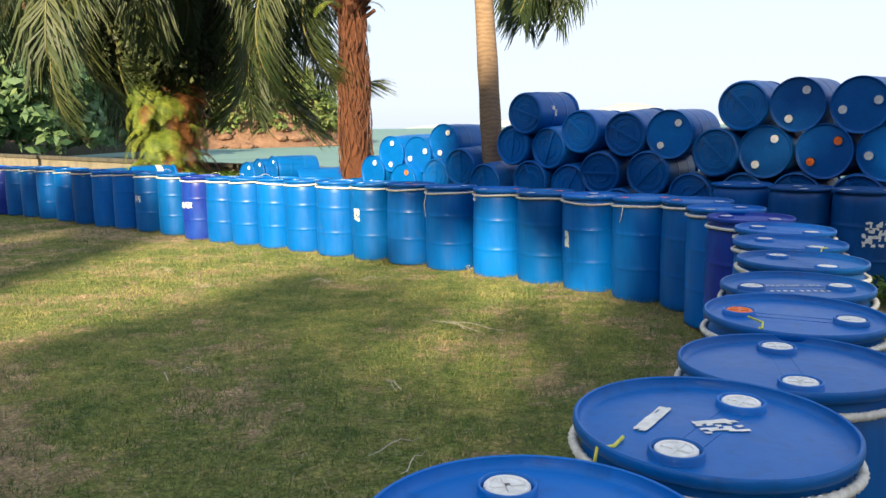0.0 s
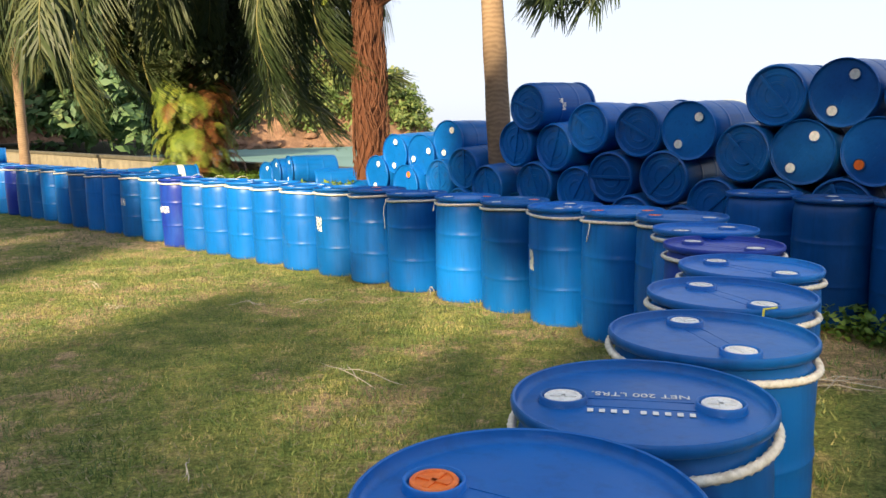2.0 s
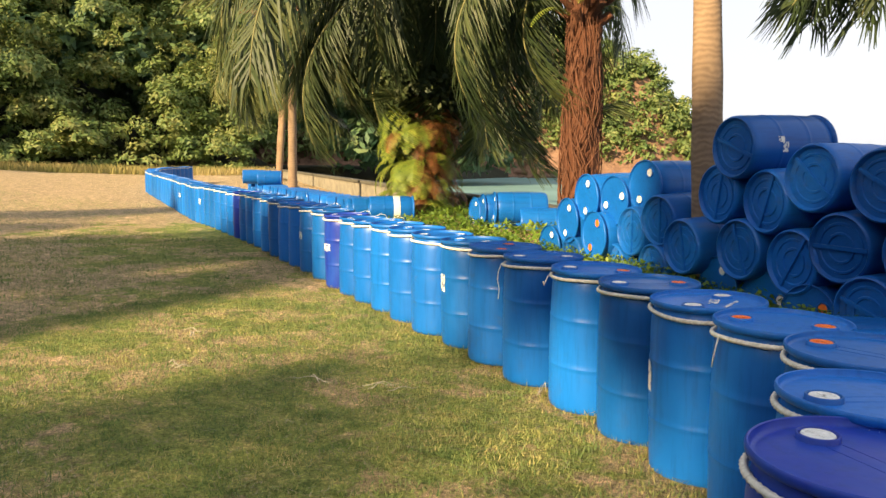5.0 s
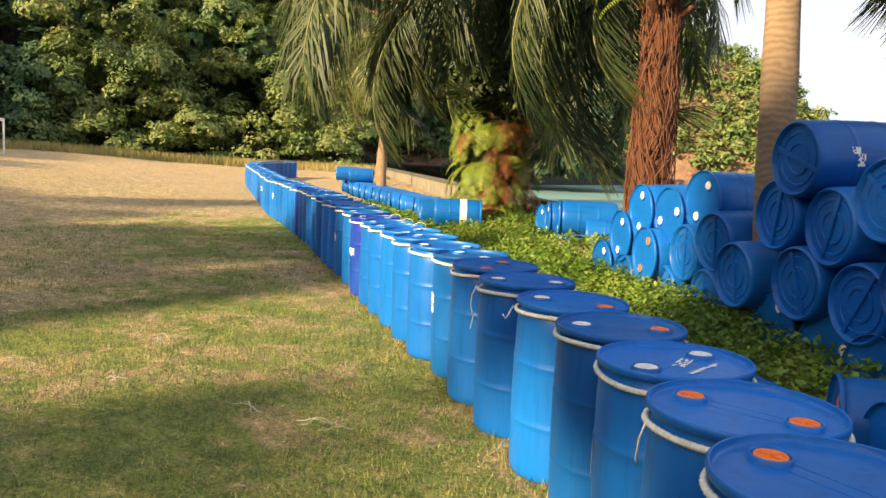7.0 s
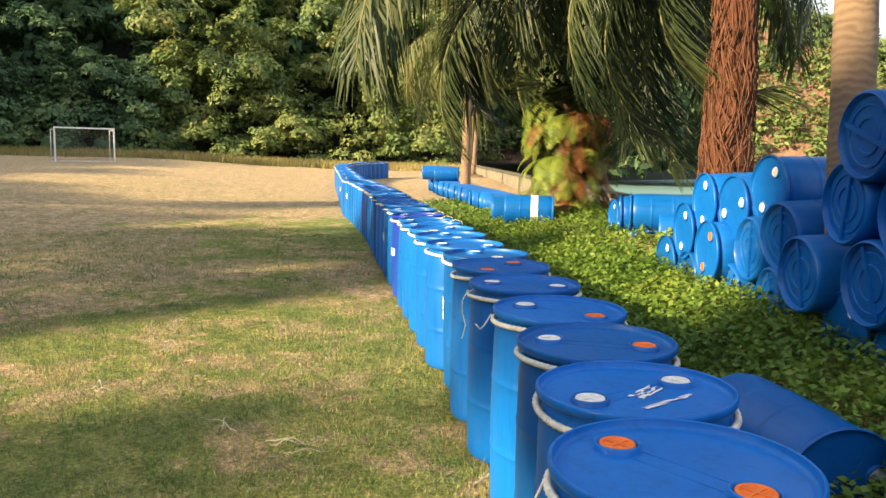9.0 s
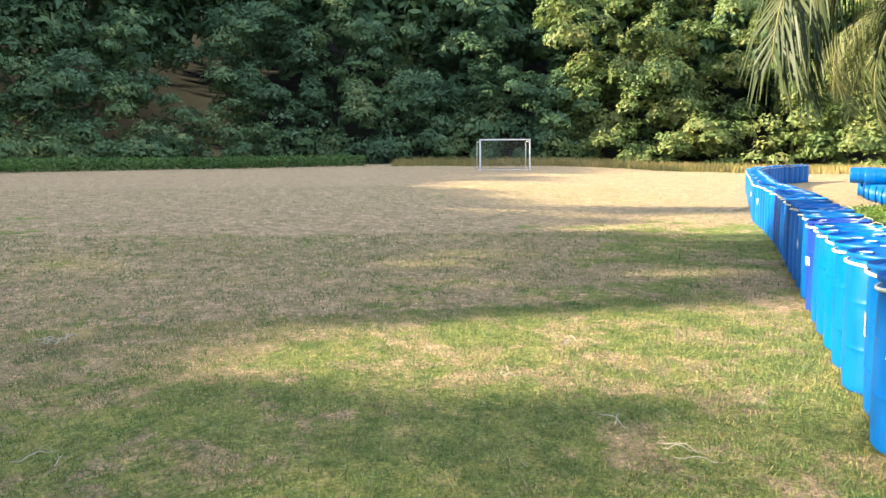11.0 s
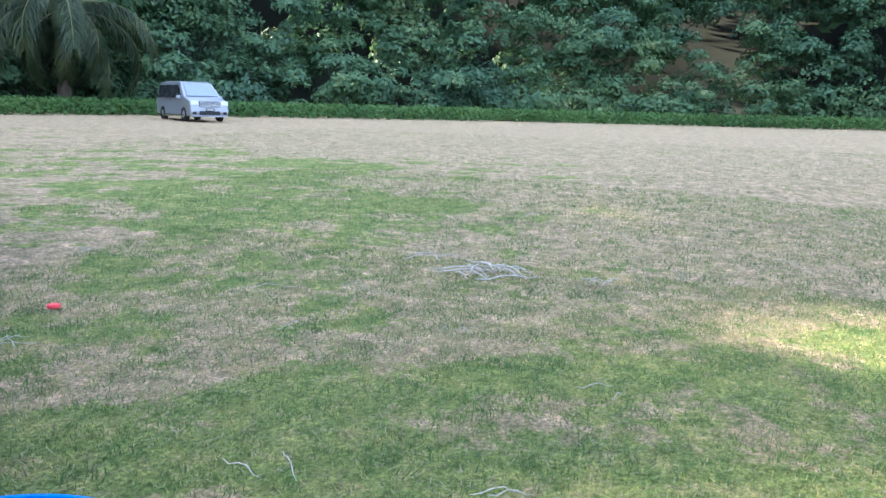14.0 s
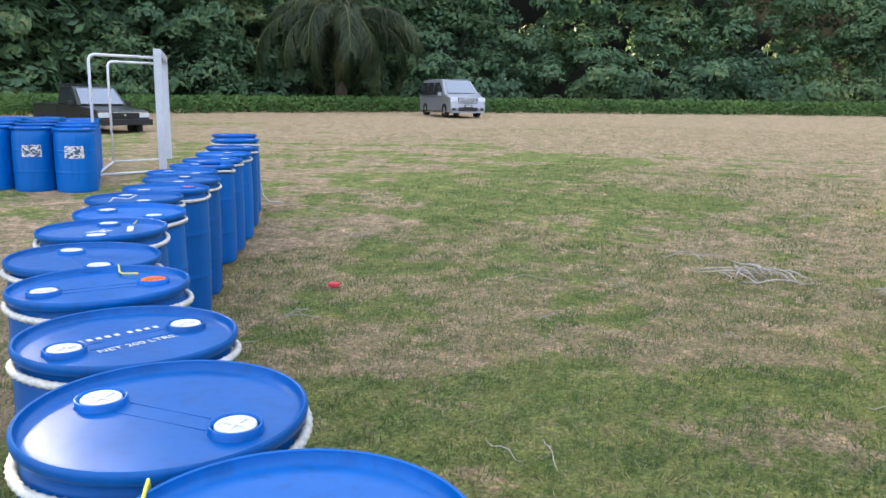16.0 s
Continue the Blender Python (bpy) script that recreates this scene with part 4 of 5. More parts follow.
# a shaggy mantle of hanging roots and fibres on the red-brown trunk
for k in range(300):
    a, z0 = fg.uniform(0, 2 * math.pi), fg.uniform(1.0, 4.9)
    ln = fg.uniform(0.25, 1.2)
    pts = []
    for i in range(6):
        zz = max(0.0, z0 - ln * i / 5)
        rr = 0.295 - 0.012 * zz + 0.03 * (2.6 > zz) + 0.025 * math.sin(i * 1.3 + k)
        aa = a + (0.12 + 0.3 * ((k * 37) % 10) / 10) * math.sin(i * 0.9 + k * 1.7)
        pts.append((rr * math.cos(aa), rr * math.sin(aa), zz))
    tv, tf = tube(pts, fg.uniform(0.003, 0.010), 4)
    child("hanging_root", mesh_of("hanging_root", tv, tf, M_ROOT, True), oil_root)

# cut frond bases on the oil palms' upper trunks
for tree, n in ((oil_root, 44), (oil_fern, 30)):
    for k in range(n):
        a = k * 2.4
        z = 3.4 + 1.5 * k / n
        bm = bmesh.new()
        box_bm(bm, pose(0.32 * math.cos(a), 0.32 * math.sin(a), z, 0, -35, math.degrees(a)) @ Matrix.Diagonal((0.30, 0.12, 0.06, 1)), 0.02)
        part("frond_base", bm, M_FIBRE, tree)

# ---- weeds, grass, banks ----
wg = np.random.default_rng(9)
n = 95000
al, ac = wg.uniform(-2.2, 16, n), wg.uniform(-0.75, 1.7, n)
bx, by = 2.0 - 0.805 * al, 6.75 + 0.585 * al
px_, py_ = bx + 0.61 * ac, by + 0.79 * ac
keep = (wg.random(n) < np.where(al > 9, 0.5, 1.0)) & (np.hypot(px_ - 1.9, py_ - 4.5) > 1.6)
px_, py_ = px_[keep], py_[keep]
hgt = wg.uniform(0.02, 0.22, len(px_))
cent = np.stack([px_, py_, height(px_, py_) + hgt], -1)
tagged(new("low_weeds", quads_mesh("low_weeds", leaf_cards(cent, np.full(len(cent), 0.026), 0.75, np.tile([0.0, 0, 1.0], (len(cent), 1)), 0.5, wg), M_WEED)),
       "low bright green weeds between the drum row and the stack", "weeds", kind="stuff")
n = 60000
x, y = wg.uniform(-16, -1.0, n), wg.uniform(9, 24, n)
s = 0.61 * x + 0.79 * y
k = (s > 6.1) & (WALL_N[0] * x + WALL_N[1] * y < WALL_D - 0.15)
x, y = x[k], y[k]
cent = np.stack([x, y, height(x, y) + wg.uniform(0.01, 0.16, len(x))], -1)
tagged(new("wall_weeds", quads_mesh("wall_weeds", leaf_cards(cent, np.full(len(cent), 0.045), 0.6, np.tile([0.0, 0, 1.0], (len(cent), 1)), 0.6, wg), M_WEED)),
       "rough green weeds along the seawall", "weeds", kind="stuff")


def clear_of_row(x, y):
    ok = np.ones(len(x), bool)
    for i, (a, b) in ROW.items():
        if -13 <= i <= 26:
            ok &= (x - a) ** 2 + (y - b) ** 2 > 0.29 ** 2
    return ok


def patchy(x, y, seed, scale):
    """Uneven growth, about 0 to 1, in clumps of the given size."""
    q = np.random.default_rng(seed)
    v = np.zeros(len(x))
    for k in range(9):
        a, f = q.uniform(0, math.pi), q.uniform(0.6, 1.9) / scale
        v += np.sin((x * math.cos(a) + y * math.sin(a)) * f * 6.28 + q.uniform(0, 6.28) + 1.5 * np.sin(0.37 * f * 6.28 * (x * math.sin(a) - y * math.cos(a))))
    return np.clip(0.5 + v / 6.5, 0, 1)


M_DARKBLADE = leaf_mat("green_grass_blades", [(0.0, (0.06325, 0.1265, 0.0368)), (0.5, (0.138, 0.207, 0.06325)), (1.0, (0.253, 0.2875, 0.1035))], 1.6, 0.7)
for n, (x0, x1, y0, y1), hh, ww, size in ((300000, (-5.5, 1.6, -2.5, 9.5), 0.034, 0.0036, 0.45), (120000, (-13, -5, -5, 13), 0.036, 0.006, 0.7), (26000, (1.2, 4.5, -3, 6.5), 0.045, 0.005, 0.5), (60000, (-30, -8, -14, 20), 0.035, 0.010, 1.2)):
    x, y = wg.uniform(x0, x1, n), wg.uniform(y0, y1, n)
    grow = patchy(x, y, 5, size) * (0.35 + 0.65 * patchy(x, y, 6, size * 5))
    k = clear_of_row(x, y) & (wg.random(n) < 0.25 + 1.2 * grow) & (0.61 * x + 0.79 * y < 6.4)
    green = k & (wg.random(n) < 0.8 * patchy(x, y, 8, size * 1.3) - (0.12 if size > 1 else 0.0))
    for pick, mat, label in ((k & ~green, M_BLADE, "short patchy grass, straw-coloured and green blades"), (green, M_DARKBLADE, "clumps of fresher green grass in the dry sward")):
        xx, yy = x[pick], y[pick]
        blades(len(xx), (xx, yy), hh * (1.25 if mat is M_DARKBLADE else 0.85), ww, wg, mat, "grass", label, lean=1.1)

# taller tufts against the drums' feet
tx, ty = [], []
for i, (a, b) in ROW.items():
    if -10 <= i <= 30:
        th = wg.uniform(0, 2 * math.pi, 260)
        rr = 0.295 + np.abs(wg.normal(0, 0.05, 260))
        tx.append(a + rr * np.cos(th)), ty.append(b + rr * np.sin(th))
tx, ty = np.concatenate(tx), np.concatenate(ty)
blades(len(tx), (tx, ty), 0.05, 0.0035, wg, M_REED, "tufts", "straw-coloured grass tufts round the drums' feet", lean=0.9)

# dry tall grass and green bank at the far edges
def edge_points(line, n, d0, d1, gen):
    p = np.array(line, float)
    seg = np.concatenate([[0], np.cumsum(np.hypot(*np.diff(p, axis=0).T))])
    d = gen.uniform(0, seg[-1], n)
    x, y = np.interp(d, seg, p[:, 0]), np.interp(d, seg, p[:, 1])
    tx, ty = np.interp(d + 0.4, seg, p[:, 0]) - x, np.interp(d + 0.4, seg, p[:, 1]) - y
    ln = np.hypot(tx, ty) + 1e-6
    o = gen.uniform(d0, d1, n)
    return x - ty / ln * o, y + tx / ln * o


x, y = edge_points([(-66, 18), (-62, 32), (-54, 46), (-44, 56), (-34, 62)], 26000, -9, 2, wg)
blades(len(x), (x, y), 0.55, 0.035, wg, M_REED, "dry_grass", "tall straw-coloured grass before the far trees", lean=0.6)
x, y = edge_points([(-12, -33), (-22, -32.5), (-32, -29), (-42, -21.5), (-52, -11), (-59, 0), (-61, 14)], 26000, -1.2, 4.5, wg)
cent = np.stack([x, y, height(x, y) + wg.uniform(0.05, 0.85, len(x))], -1)
tagged(new("bank_weeds", quads_mesh("bank_weeds", leaf_cards(cent, np.full(len(cent), 0.16), 0.45, np.tile([0.3, 0.3, 0.8], (len(cent), 1)), 0.6, wg), M_BANK)),
       "belt of lush green weeds before the dark wood", "weeds", kind="stuff")

# rocks along the headland's foot
rg = random.Random(4)


def boulder(x, y, z, s):
    bm = bmesh.new()
    bmesh.ops.create_icosphere(bm, subdivisions=2, radius=1.0)
    o = Vector((rg.uniform(0, 50), rg.uniform(0, 50), 0))
    for v in bm.verts:
        v.co *= 1 + 0.45 * noise.noise(v.co * 1.2 + o)
        v.co.z *= 0.55
    bm.transform(Matrix.Translation((x, y, z)) @ Matrix.Rotation(rg.uniform(0, 6), 4, "Z") @ Matrix.Scale(s, 4))
    me = bpy.data.meshes.new("boulder")
    bm.to_mesh(me)
    bm.free()
    me.materials.append(M_ROCK)
    return tagged(new("boulder", me), "rough red-brown boulder on the bay's far shore", "rock", "shore boulders")


for k in range(60):
    f = k / 59
    x, y = -95 + 72 * f + rg.uniform(-2, 2), 88 + 47 * f + rg.uniform(-3, 3)
    z = float(headland_height(np.array(x), np.array(y)))
    if z > -2.0:
        boulder(x, y, max(z, -1.2) + 0.1, rg.uniform(0.4, 1.3))

# ---- goals ----
def pipe(name, pts, r, mat, parent, label=""):
    tv, tf = tube(pts, r, 10)
    return child(name, mesh_of(name, tv, tf, mat, True), parent, label)


def bent(a, corner, b, r=0.12, n=5):
    """Points from a to b round a soft corner."""
    a, c, b = Vector(a), Vector(corner), Vector(b)
    p, q = c + (a - c).normalized() * r, c + (b - c).normalized() * r
    return [a] + [(p.lerp(c, t)).lerp(c.lerp(q, t), t) for t in [i / n for i in range(n + 1)]] + [b]


def goal(p0, p1, back, tall, depth, label, wide_posts=False, net=False):
    root = tagged(new("football_goal"), label, "goal")
    root.location = (*p0, float(height(*p0)))
    o = Vector((*p0, 0))
    a, b = Vector((0, 0, 0)), Vector((*p1, 0)) - o
    k = Vector((*back, 0)).normalized() * depth
    up = Vector((0, 0, tall))
    mat = M_GREYPAINT if wide_posts else M_PAINT
    w = 0.13 if wide_posts else 0.085
    ang = math.degrees(math.atan2(b.y, b.x))
    for q in (a, b):
        bm = bmesh.new()
        box_bm(bm, scaled(q.x, q.y, tall / 2, w, w, tall, ang), 0.015)
        part("post", bm, mat, root, smooth=False)
    bm = bmesh.new()
    box_bm(bm, scaled(b.x / 2, b.y / 2, tall - w / 2 + 0.002, b.length - w - 0.01, w, w, ang), 0.015)
    part("crossbar", bm, mat, root, smooth=False)
    for q in (a, b):
        pipe("stanchion", bent(q + up * 0.93, q + k + up * 0.93, q + k + Vector((0, 0, 0.02))), 0.024, M_PAINT, root)
        pipe("ground_bar", [q + Vector((0, 0, 0.05)), q + k + Vector((0, 0, 0.05))], 0.02, M_PAINT, root)
    pipe("rear_bar", [a + k + Vector((0, 0, 0.05)), b + k + Vector((0, 0, 0.05))], 0.024, M_PAINT, root)
    if net:
        bm = bmesh.new()
        me_v, me_f = [], []
        for i in range(25):
            f = i / 24
            pa = a.lerp(b, f)
            v, fc = tube([pa + up * 0.98, pa + k * 0.8 + up * 0.7, pa + k + Vector((0, 0, 0.1))], 0.006, 3)
            me_f += [tuple(x + len(me_v) for x in q) for q in fc]
            me_v += v
        for i in range(12):
            f = i / 11
            z = tall * (0.97 - 0.9 * f)
            kk = k * min(1.0, 0.25 + f * 1.6)
            v, fc = tube([a + kk + Vector((0, 0, z)), b + kk + Vector((0, 0, z))], 0.006, 3)
            me_f += [tuple(x + len(me_v) for x in q) for q in fc]
            me_v += v
        bm.free()
        child("net", mesh_of("net", me_v, me_f, M_NET), root, "thin dark goal net")
    return root


goal((-45.3, 18.9), (-45.0, 22.1), (-1, 0.1), 2.0, 1.0, "white metal football goal at the field's far end", net=True)
goal((-5.22, -8.78), (-6.78, -11.12), (0.97, 0.05), 2.12, 1.25, "white football goal with broad posts beside stacked drums", wide_posts=True)

# ---- vehicles ----
def car_paint(name, c, rough=0.32, metal=0.6):
    return surface(name, tuple(v * 0.9 for v in c), c, 3, rough, 0.02, 0.002, metal, 0.5)


M_SILVER = car_paint("silver_car_paint", (0.36, 0.37, 0.40), 0.3, 0.4)
M_DARKGREEN = car_paint("dark_grey_green_paint", (0.035, 0.04, 0.035), 0.35, 0.3)
M_GLASS = surface("dark_car_glass", (0.02, 0.022, 0.025), (0.035, 0.04, 0.045), 3, 0.06, 0.0, spec=0.8)
# pale half-metal base: the sky's reflection is put into the windscreen colour
M_SCREEN = surface("windscreen_sky_tint", (0.22, 0.25, 0.29), (0.27, 0.30, 0.34), 2, 0.08, 0.0, metal=0.6, spec=1.0)
M_TYRE = surface("black_tyre_rubber", (0.012, 0.012, 0.012), (0.03, 0.03, 0.03), 20, 0.85)
M_CHROME = surface("chrome_trim", (0.55, 0.56, 0.58), (0.7, 0.7, 0.72), 10, 0.18, 0.0, metal=1.0)
M_BLACKTRIM = surface("black_plastic_trim", (0.012, 0.012, 0.013), (0.03, 0.03, 0.032), 15, 0.6)
M_LAMP = surface("headlamp_lens", (0.55, 0.58, 0.62), (0.75, 0.78, 0.82), 20, 0.12, 0.0, spec=0.8)
M_PLATE = surface("black_plate", (0.02, 0.02, 0.02), (0.05, 0.05, 0.05), 10, 0.5)


def shell(name, profile, half, inset, mat, parent, bevel=0.05, label=""):
    """A car body from a side outline (x ahead, z up); the upper part leans in by inset at its top."""
    zmin, zmax = min(p[1] for p in profile), max(p[1] for p in profile)
    bm = bmesh.new()
    mid = zmin + (zmax - zmin) * 0.52

    def yy(z):
        return half - inset * max(0, (z - mid) / (zmax - mid)) ** 1.2
    left = [bm.verts.new((x, yy(z), z)) for x, z in profile]
    right = [bm.verts.new((x, -yy(z), z)) for x, z in profile]
    bm.faces.new(left)
    bm.faces.new(right[::-1])
    n = len(profile)
    for i in range(n):
        j = (i + 1) % n
        bm.faces.new((left[j], left[i], right[i], right[j]))
    bmesh.ops.recalc_face_normals(bm, faces=bm.faces)
    bmesh.ops.bevel(bm, geom=list(bm.edges), offset=bevel, segments=3, affect="EDGES", profile=0.6, clamp_overlap=True)
    return part(name, bm, mat, parent, label, smooth=False)


def pane(name, quad, mat, parent, thick=0.012, label=""):
    q = [Vector(v) for v in quad]
    nrm = (q[1] - q[0]).cross(q[3] - q[0]).normalized() * thick
    verts = q + [v + nrm for v in q]
    faces = [(0, 1, 2, 3)[::-1], (4, 5, 6, 7), (0, 1, 5, 4), (1, 2, 6, 5), (2, 3, 7, 6), (3, 0, 4, 7)]
    return child(name, mesh_of(name, verts, faces, mat), parent, label)


def block(name, x, y, z, sx, sy, sz, mat, parent, bevel=0.02, label="", rz=0):
    bm = bmesh.new()
    box_bm(bm, scaled(x, y, z, sx, sy, sz, rz), bevel)
    return part(name, bm, mat, parent, label, smooth=False)


def wheel(x, y, r, parent, rim_mat):
    tv, tf = revolve([(r * 0.62, -0.1), (r * 0.95, -0.1), (r, -0.06), (r, 0.06), (r * 0.95, 0.1), (r * 0.62, 0.1)], 28)
    t = child("wheel", mesh_of("wheel", tv, tf, M_TYRE, True), parent, "black tyre", pose(x, y, r, 90, 0, 0))
    rv, rf = revolve([(0.0, 0.05), (r * 0.2, 0.07), (r * 0.3, 0.05), (r * 0.55, 0.06), (r * 0.63, 0.09), (r * 0.63, -0.09), (r * 0.55, -0.06), (r * 0.3, -0.05), (r * 0.2, -0.07), (0.0, -0.05)], 20)
    child("rim", mesh_of("rim", rv, rf, rim_mat, True), t)


def minivan(place):
    v = tagged(new("minivan"), "silver-grey minivan parked at the field's edge", "car")
    v.matrix_basis = place
    prof = [(-2.42, 0.32), (-2.44, 0.95), (-2.36, 1.55), (-2.18, 1.83), (-1.4, 1.90), (0.4, 1.90), (0.75, 1.82), (1.55, 1.18), (2.2, 1.0), (2.40, 0.82), (2.46, 0.45), (2.38, 0.26), (0, 0.24)]
    shell("body", prof, 0.92, 0.17, M_SILVER, v, 0.06)
    pane("windscreen", [(1.58, -0.76, 1.205), (1.58, 0.76, 1.205), (0.83, 0.66, 1.80), (0.83, -0.66, 1.80)], M_SCREEN, v)
    for s in (-1, 1):
        for x0, x1 in ((-2.2, -1.35), (-1.3, -0.3), (-0.25, 0.55)):
            q = [(x0, s * 0.925, 1.12), (x1, s * 0.925, 1.12), (x1 - 0.02, s * 0.80, 1.72), (x0 + 0.05, s * 0.80, 1.72)]
            pane("side_window", q if s < 0 else q[::-1], M_GLASS, v)
        q = [(0.6, s * 0.925, 1.12), (1.25, s * 0.93, 1.12), (0.85, s * 0.84, 1.50), (0.6, s * 0.81, 1.68)]
        pane("front_side_window", q if s < 0 else q[::-1], M_GLASS, v)
        block("mirror", 1.15, s * 1.04, 1.14, 0.12, 0.22, 0.17, M_SILVER, v, 0.04)
        block("headlight", 2.24, s * 0.72, 0.87, 0.40, 0.38, 0.22, M_LAMP, v, 0.05, "clear headlight")
        block("fog_lamp", 2.41, s * 0.74, 0.42, 0.10, 0.18, 0.12, M_BLACKTRIM, v, 0.03)
        block("door_handle", -0.35, s * 0.925, 1.0, 0.18, 0.03, 0.04, M_CHROME, v, 0.01)
        block("side_skirt", 0, s * 0.9, 0.27, 3.0, 0.08, 0.12, M_CHROME, v, 0.02)
        for x in (-1.5, 1.5):
            wheel(x, s * 0.84, 0.34, v, M_CHROME)
    block("grille_backing", 2.375, 0, 0.83, 0.10, 1.0, 0.30, M_BLACKTRIM, v, 0.02)
    for i in range(5):
        block("grille_bar", 2.40, 0, 0.72 + 0.055 * i, 0.10, 0.98, 0.025, M_CHROME, v, 0.008)
    block("lower_grille", 2.43, 0, 0.42, 0.08, 1.0, 0.18, M_BLACKTRIM, v, 0.03)
    block("bumper_lip", 2.42, 0, 0.27, 0.16, 1.7, 0.07, M_SILVER, v, 0.03)
    block("number_plate", 2.48, 0, 0.57, 0.02, 0.42, 0.13, M_PLATE, v, 0.005, "black number plate")
    block("plate_bar", 2.493, 0, 0.57, 0.006, 0.30, 0.05, M_LABEL, v, 0.001)
    return v


def pickup(place):
    v = tagged(new("pickup_truck"), "old dark grey-green pickup parked behind the drums", "truck")
    v.matrix_basis = place
    shell("body", [(-0.55, 0.42), (-0.55, 1.00), (0.62, 0.98), (0.95, 0.96), (2.15, 0.86), (2.28, 0.74), (2.28, 0.45), (1.2, 0.40)], 0.80, 0.03, M_DARKGREEN, v, 0.04)
    shell("cab", [(-0.54, 0.96), (-0.46, 1.50), (-0.30, 1.56), (0.28, 1.56), (0.42, 1.50), (0.95, 0.975)], 0.79, 0.13, M_DARKGREEN, v, 0.04)
    block("bed", -1.5, 0, 0.72, 1.86, 1.58, 0.55, M_DARKGREEN, v, 0.03)
    block("tailgate", -2.40, 0, 0.86, 0.05, 1.50, 0.36, M_DARKGREEN, v, 0.02)
    pane("windscreen", [(0.93, -0.68, 1.02), (0.93, 0.68, 1.02), (0.46, 0.60, 1.49), (0.46, -0.60, 1.49)], M_SCREEN, v)
    for s in (-1, 1):
        q = [(-0.42, s * 0.787, 1.03), (0.72, s * 0.787, 1.03), (0.36, s * 0.685, 1.46), (-0.38, s * 0.685, 1.46)]
        pane("side_window", q if s < 0 else q[::-1], M_GLASS, v)
        block("mirror", 0.72, s * 0.93, 1.05, 0.10, 0.20, 0.14, M_BLACKTRIM, v, 0.03)
        block("headlight", 2.25, s * 0.62, 0.71, 0.10, 0.28, 0.15, M_LAMP, v, 0.02, "rectangular headlight")
        block("indicator", 2.25, s * 0.765, 0.71, 0.09, 0.06, 0.13, M_LAMP, v, 0.01)
        block("wheel_arch", 1.5, s * 0.80, 0.60, 0.86, 0.04, 0.28, M_BLACKTRIM, v, 0.02)
        block("rack_post", -0.62, s * 0.62, 1.30, 0.05, 0.05, 0.62, M_BLACKTRIM, v, 0.01)
        for x in (-1.55, 1.5):
            wheel(x, s * 0.72, 0.33, v, M_BLACKTRIM)
    block("roof_rail", -0.62, 0, 1.61, 0.05, 1.3, 0.05, M_BLACKTRIM, v, 0.01)
    for i in range(3):
        block("grille_panel", 2.275, (i - 1) * 0.31, 0.71, 0.05, 0.28, 0.13, M_BLACKTRIM, v, 0.01)
    block("grille_trim", 2.29, 0, 0.79, 0.03, 1.5, 0.02, M_CHROME, v, 0.005)
    block("bumper", 2.36, 0, 0.50, 0.16, 1.66, 0.18, M_BLACKTRIM, v, 0.03)
    block("badge", 2.31, 0, 0.71, 0.02, 0.08, 0.06, M_CHROME, v, 0.005)
    return v


VX, VY = -30.1, -22.3
minivan(pose(VX, VY, float(height(VX, VY)), 0, 0, 58.9))
PX, PY = -10.3, -21.3
pickup(pose(PX, PY, float(height(PX, PY)) - 0.18, 0, 0, 88))
# a sliver of a red car behind the block of drums
block_red = tagged(new("red_car"), "red car half hidden behind the block of drums", "car")
block_red.location = (-5.2, -24.5, float(height(-5.2, -24.5)))
shell("body", [(-2.0, 0.3), (-2.0, 0.9), (-1.2, 1.0), (-0.7, 1.45), (0.7, 1.45), (1.3, 0.98), (2.0, 0.85), (2.0, 0.3)], 0.8, 0.15, M_RED, block_red)
for sx in (-1.3, 1.3):
    for s in (-0.72, 0.72):
        wheel(sx, s, 0.3, block_red, M_CHROME)

# ---- labels, lettering and strings on the drums ----
paper_label(row_drums[11], 0.07, 0.16, 0.52, -62 - TURN[11], 41, 0.8)
paper_label(row_drums[16], 0.10, 0.15, 0.56, 0, 42, 0.75, 0.25)
paper_label(row_drums[22], 0.24, 0.09, 0.52, 0, 43, 0.55)
paper_label(row_drums[24], 0.14, 0.10, 0.52, 0, 44, 0.55)
paper_label(row_drums[38], 0.22, 0.13, 0.55, 0, 45, 0.8)
paper_label(row_drums[44], 0.22, 0.13, 0.55, 0, 46, 0.8)
for i, yaw in ((16, -40), (22, -33), (24, -33), (38, -33), (44, -33)):
    for o in row_drums[i].children:
        if o.name.startswith("paper_label"):
            o.rotation_euler = (0, 0, radians(yaw) - row_drums[i].rotation_euler.z)


def lid_patch(i, x, y, w, h, turn, seed, keep, name="paint_scrap"):
    me = chip_mesh(name, w, h, 0.9135, seed, M_LABEL, keep, 7, flat=True)
    child(name, me, row_drums[i], "scraped white paint", pose(x, y, 0, 0, 0, turn))


lid_patch(0, -0.03, 0.12, 0.16, 0.03, 5, 51, 0.95)
lid_patch(0, 0.02, -0.01, 0.10, 0.07, -40, 52, 0.6)
lid_patch(11, 0.03, -0.02, 0.14, 0.05, 20, 53, 0.5)
lid_patch(11, 0.02, -0.12, 0.22, 0.02, 5, 54, 0.6)


def lettering(i, words, size, x, y, turn):
    cu = bpy.data.curves.new("lettering", "FONT")
    cu.body, cu.size, cu.align_x, cu.extrude = words, size, "CENTER", 0.0004
    tmp = bpy.data.objects.new("tmp", cu)
    me = bpy.data.meshes.new_from_object(tmp)
    bpy.data.objects.remove(tmp)
    me.materials.append(M_LABEL)
    child("lettering", me, row_drums[i], "stencilled white letters", pose(x, y, 0.9125, 0, 0, turn))


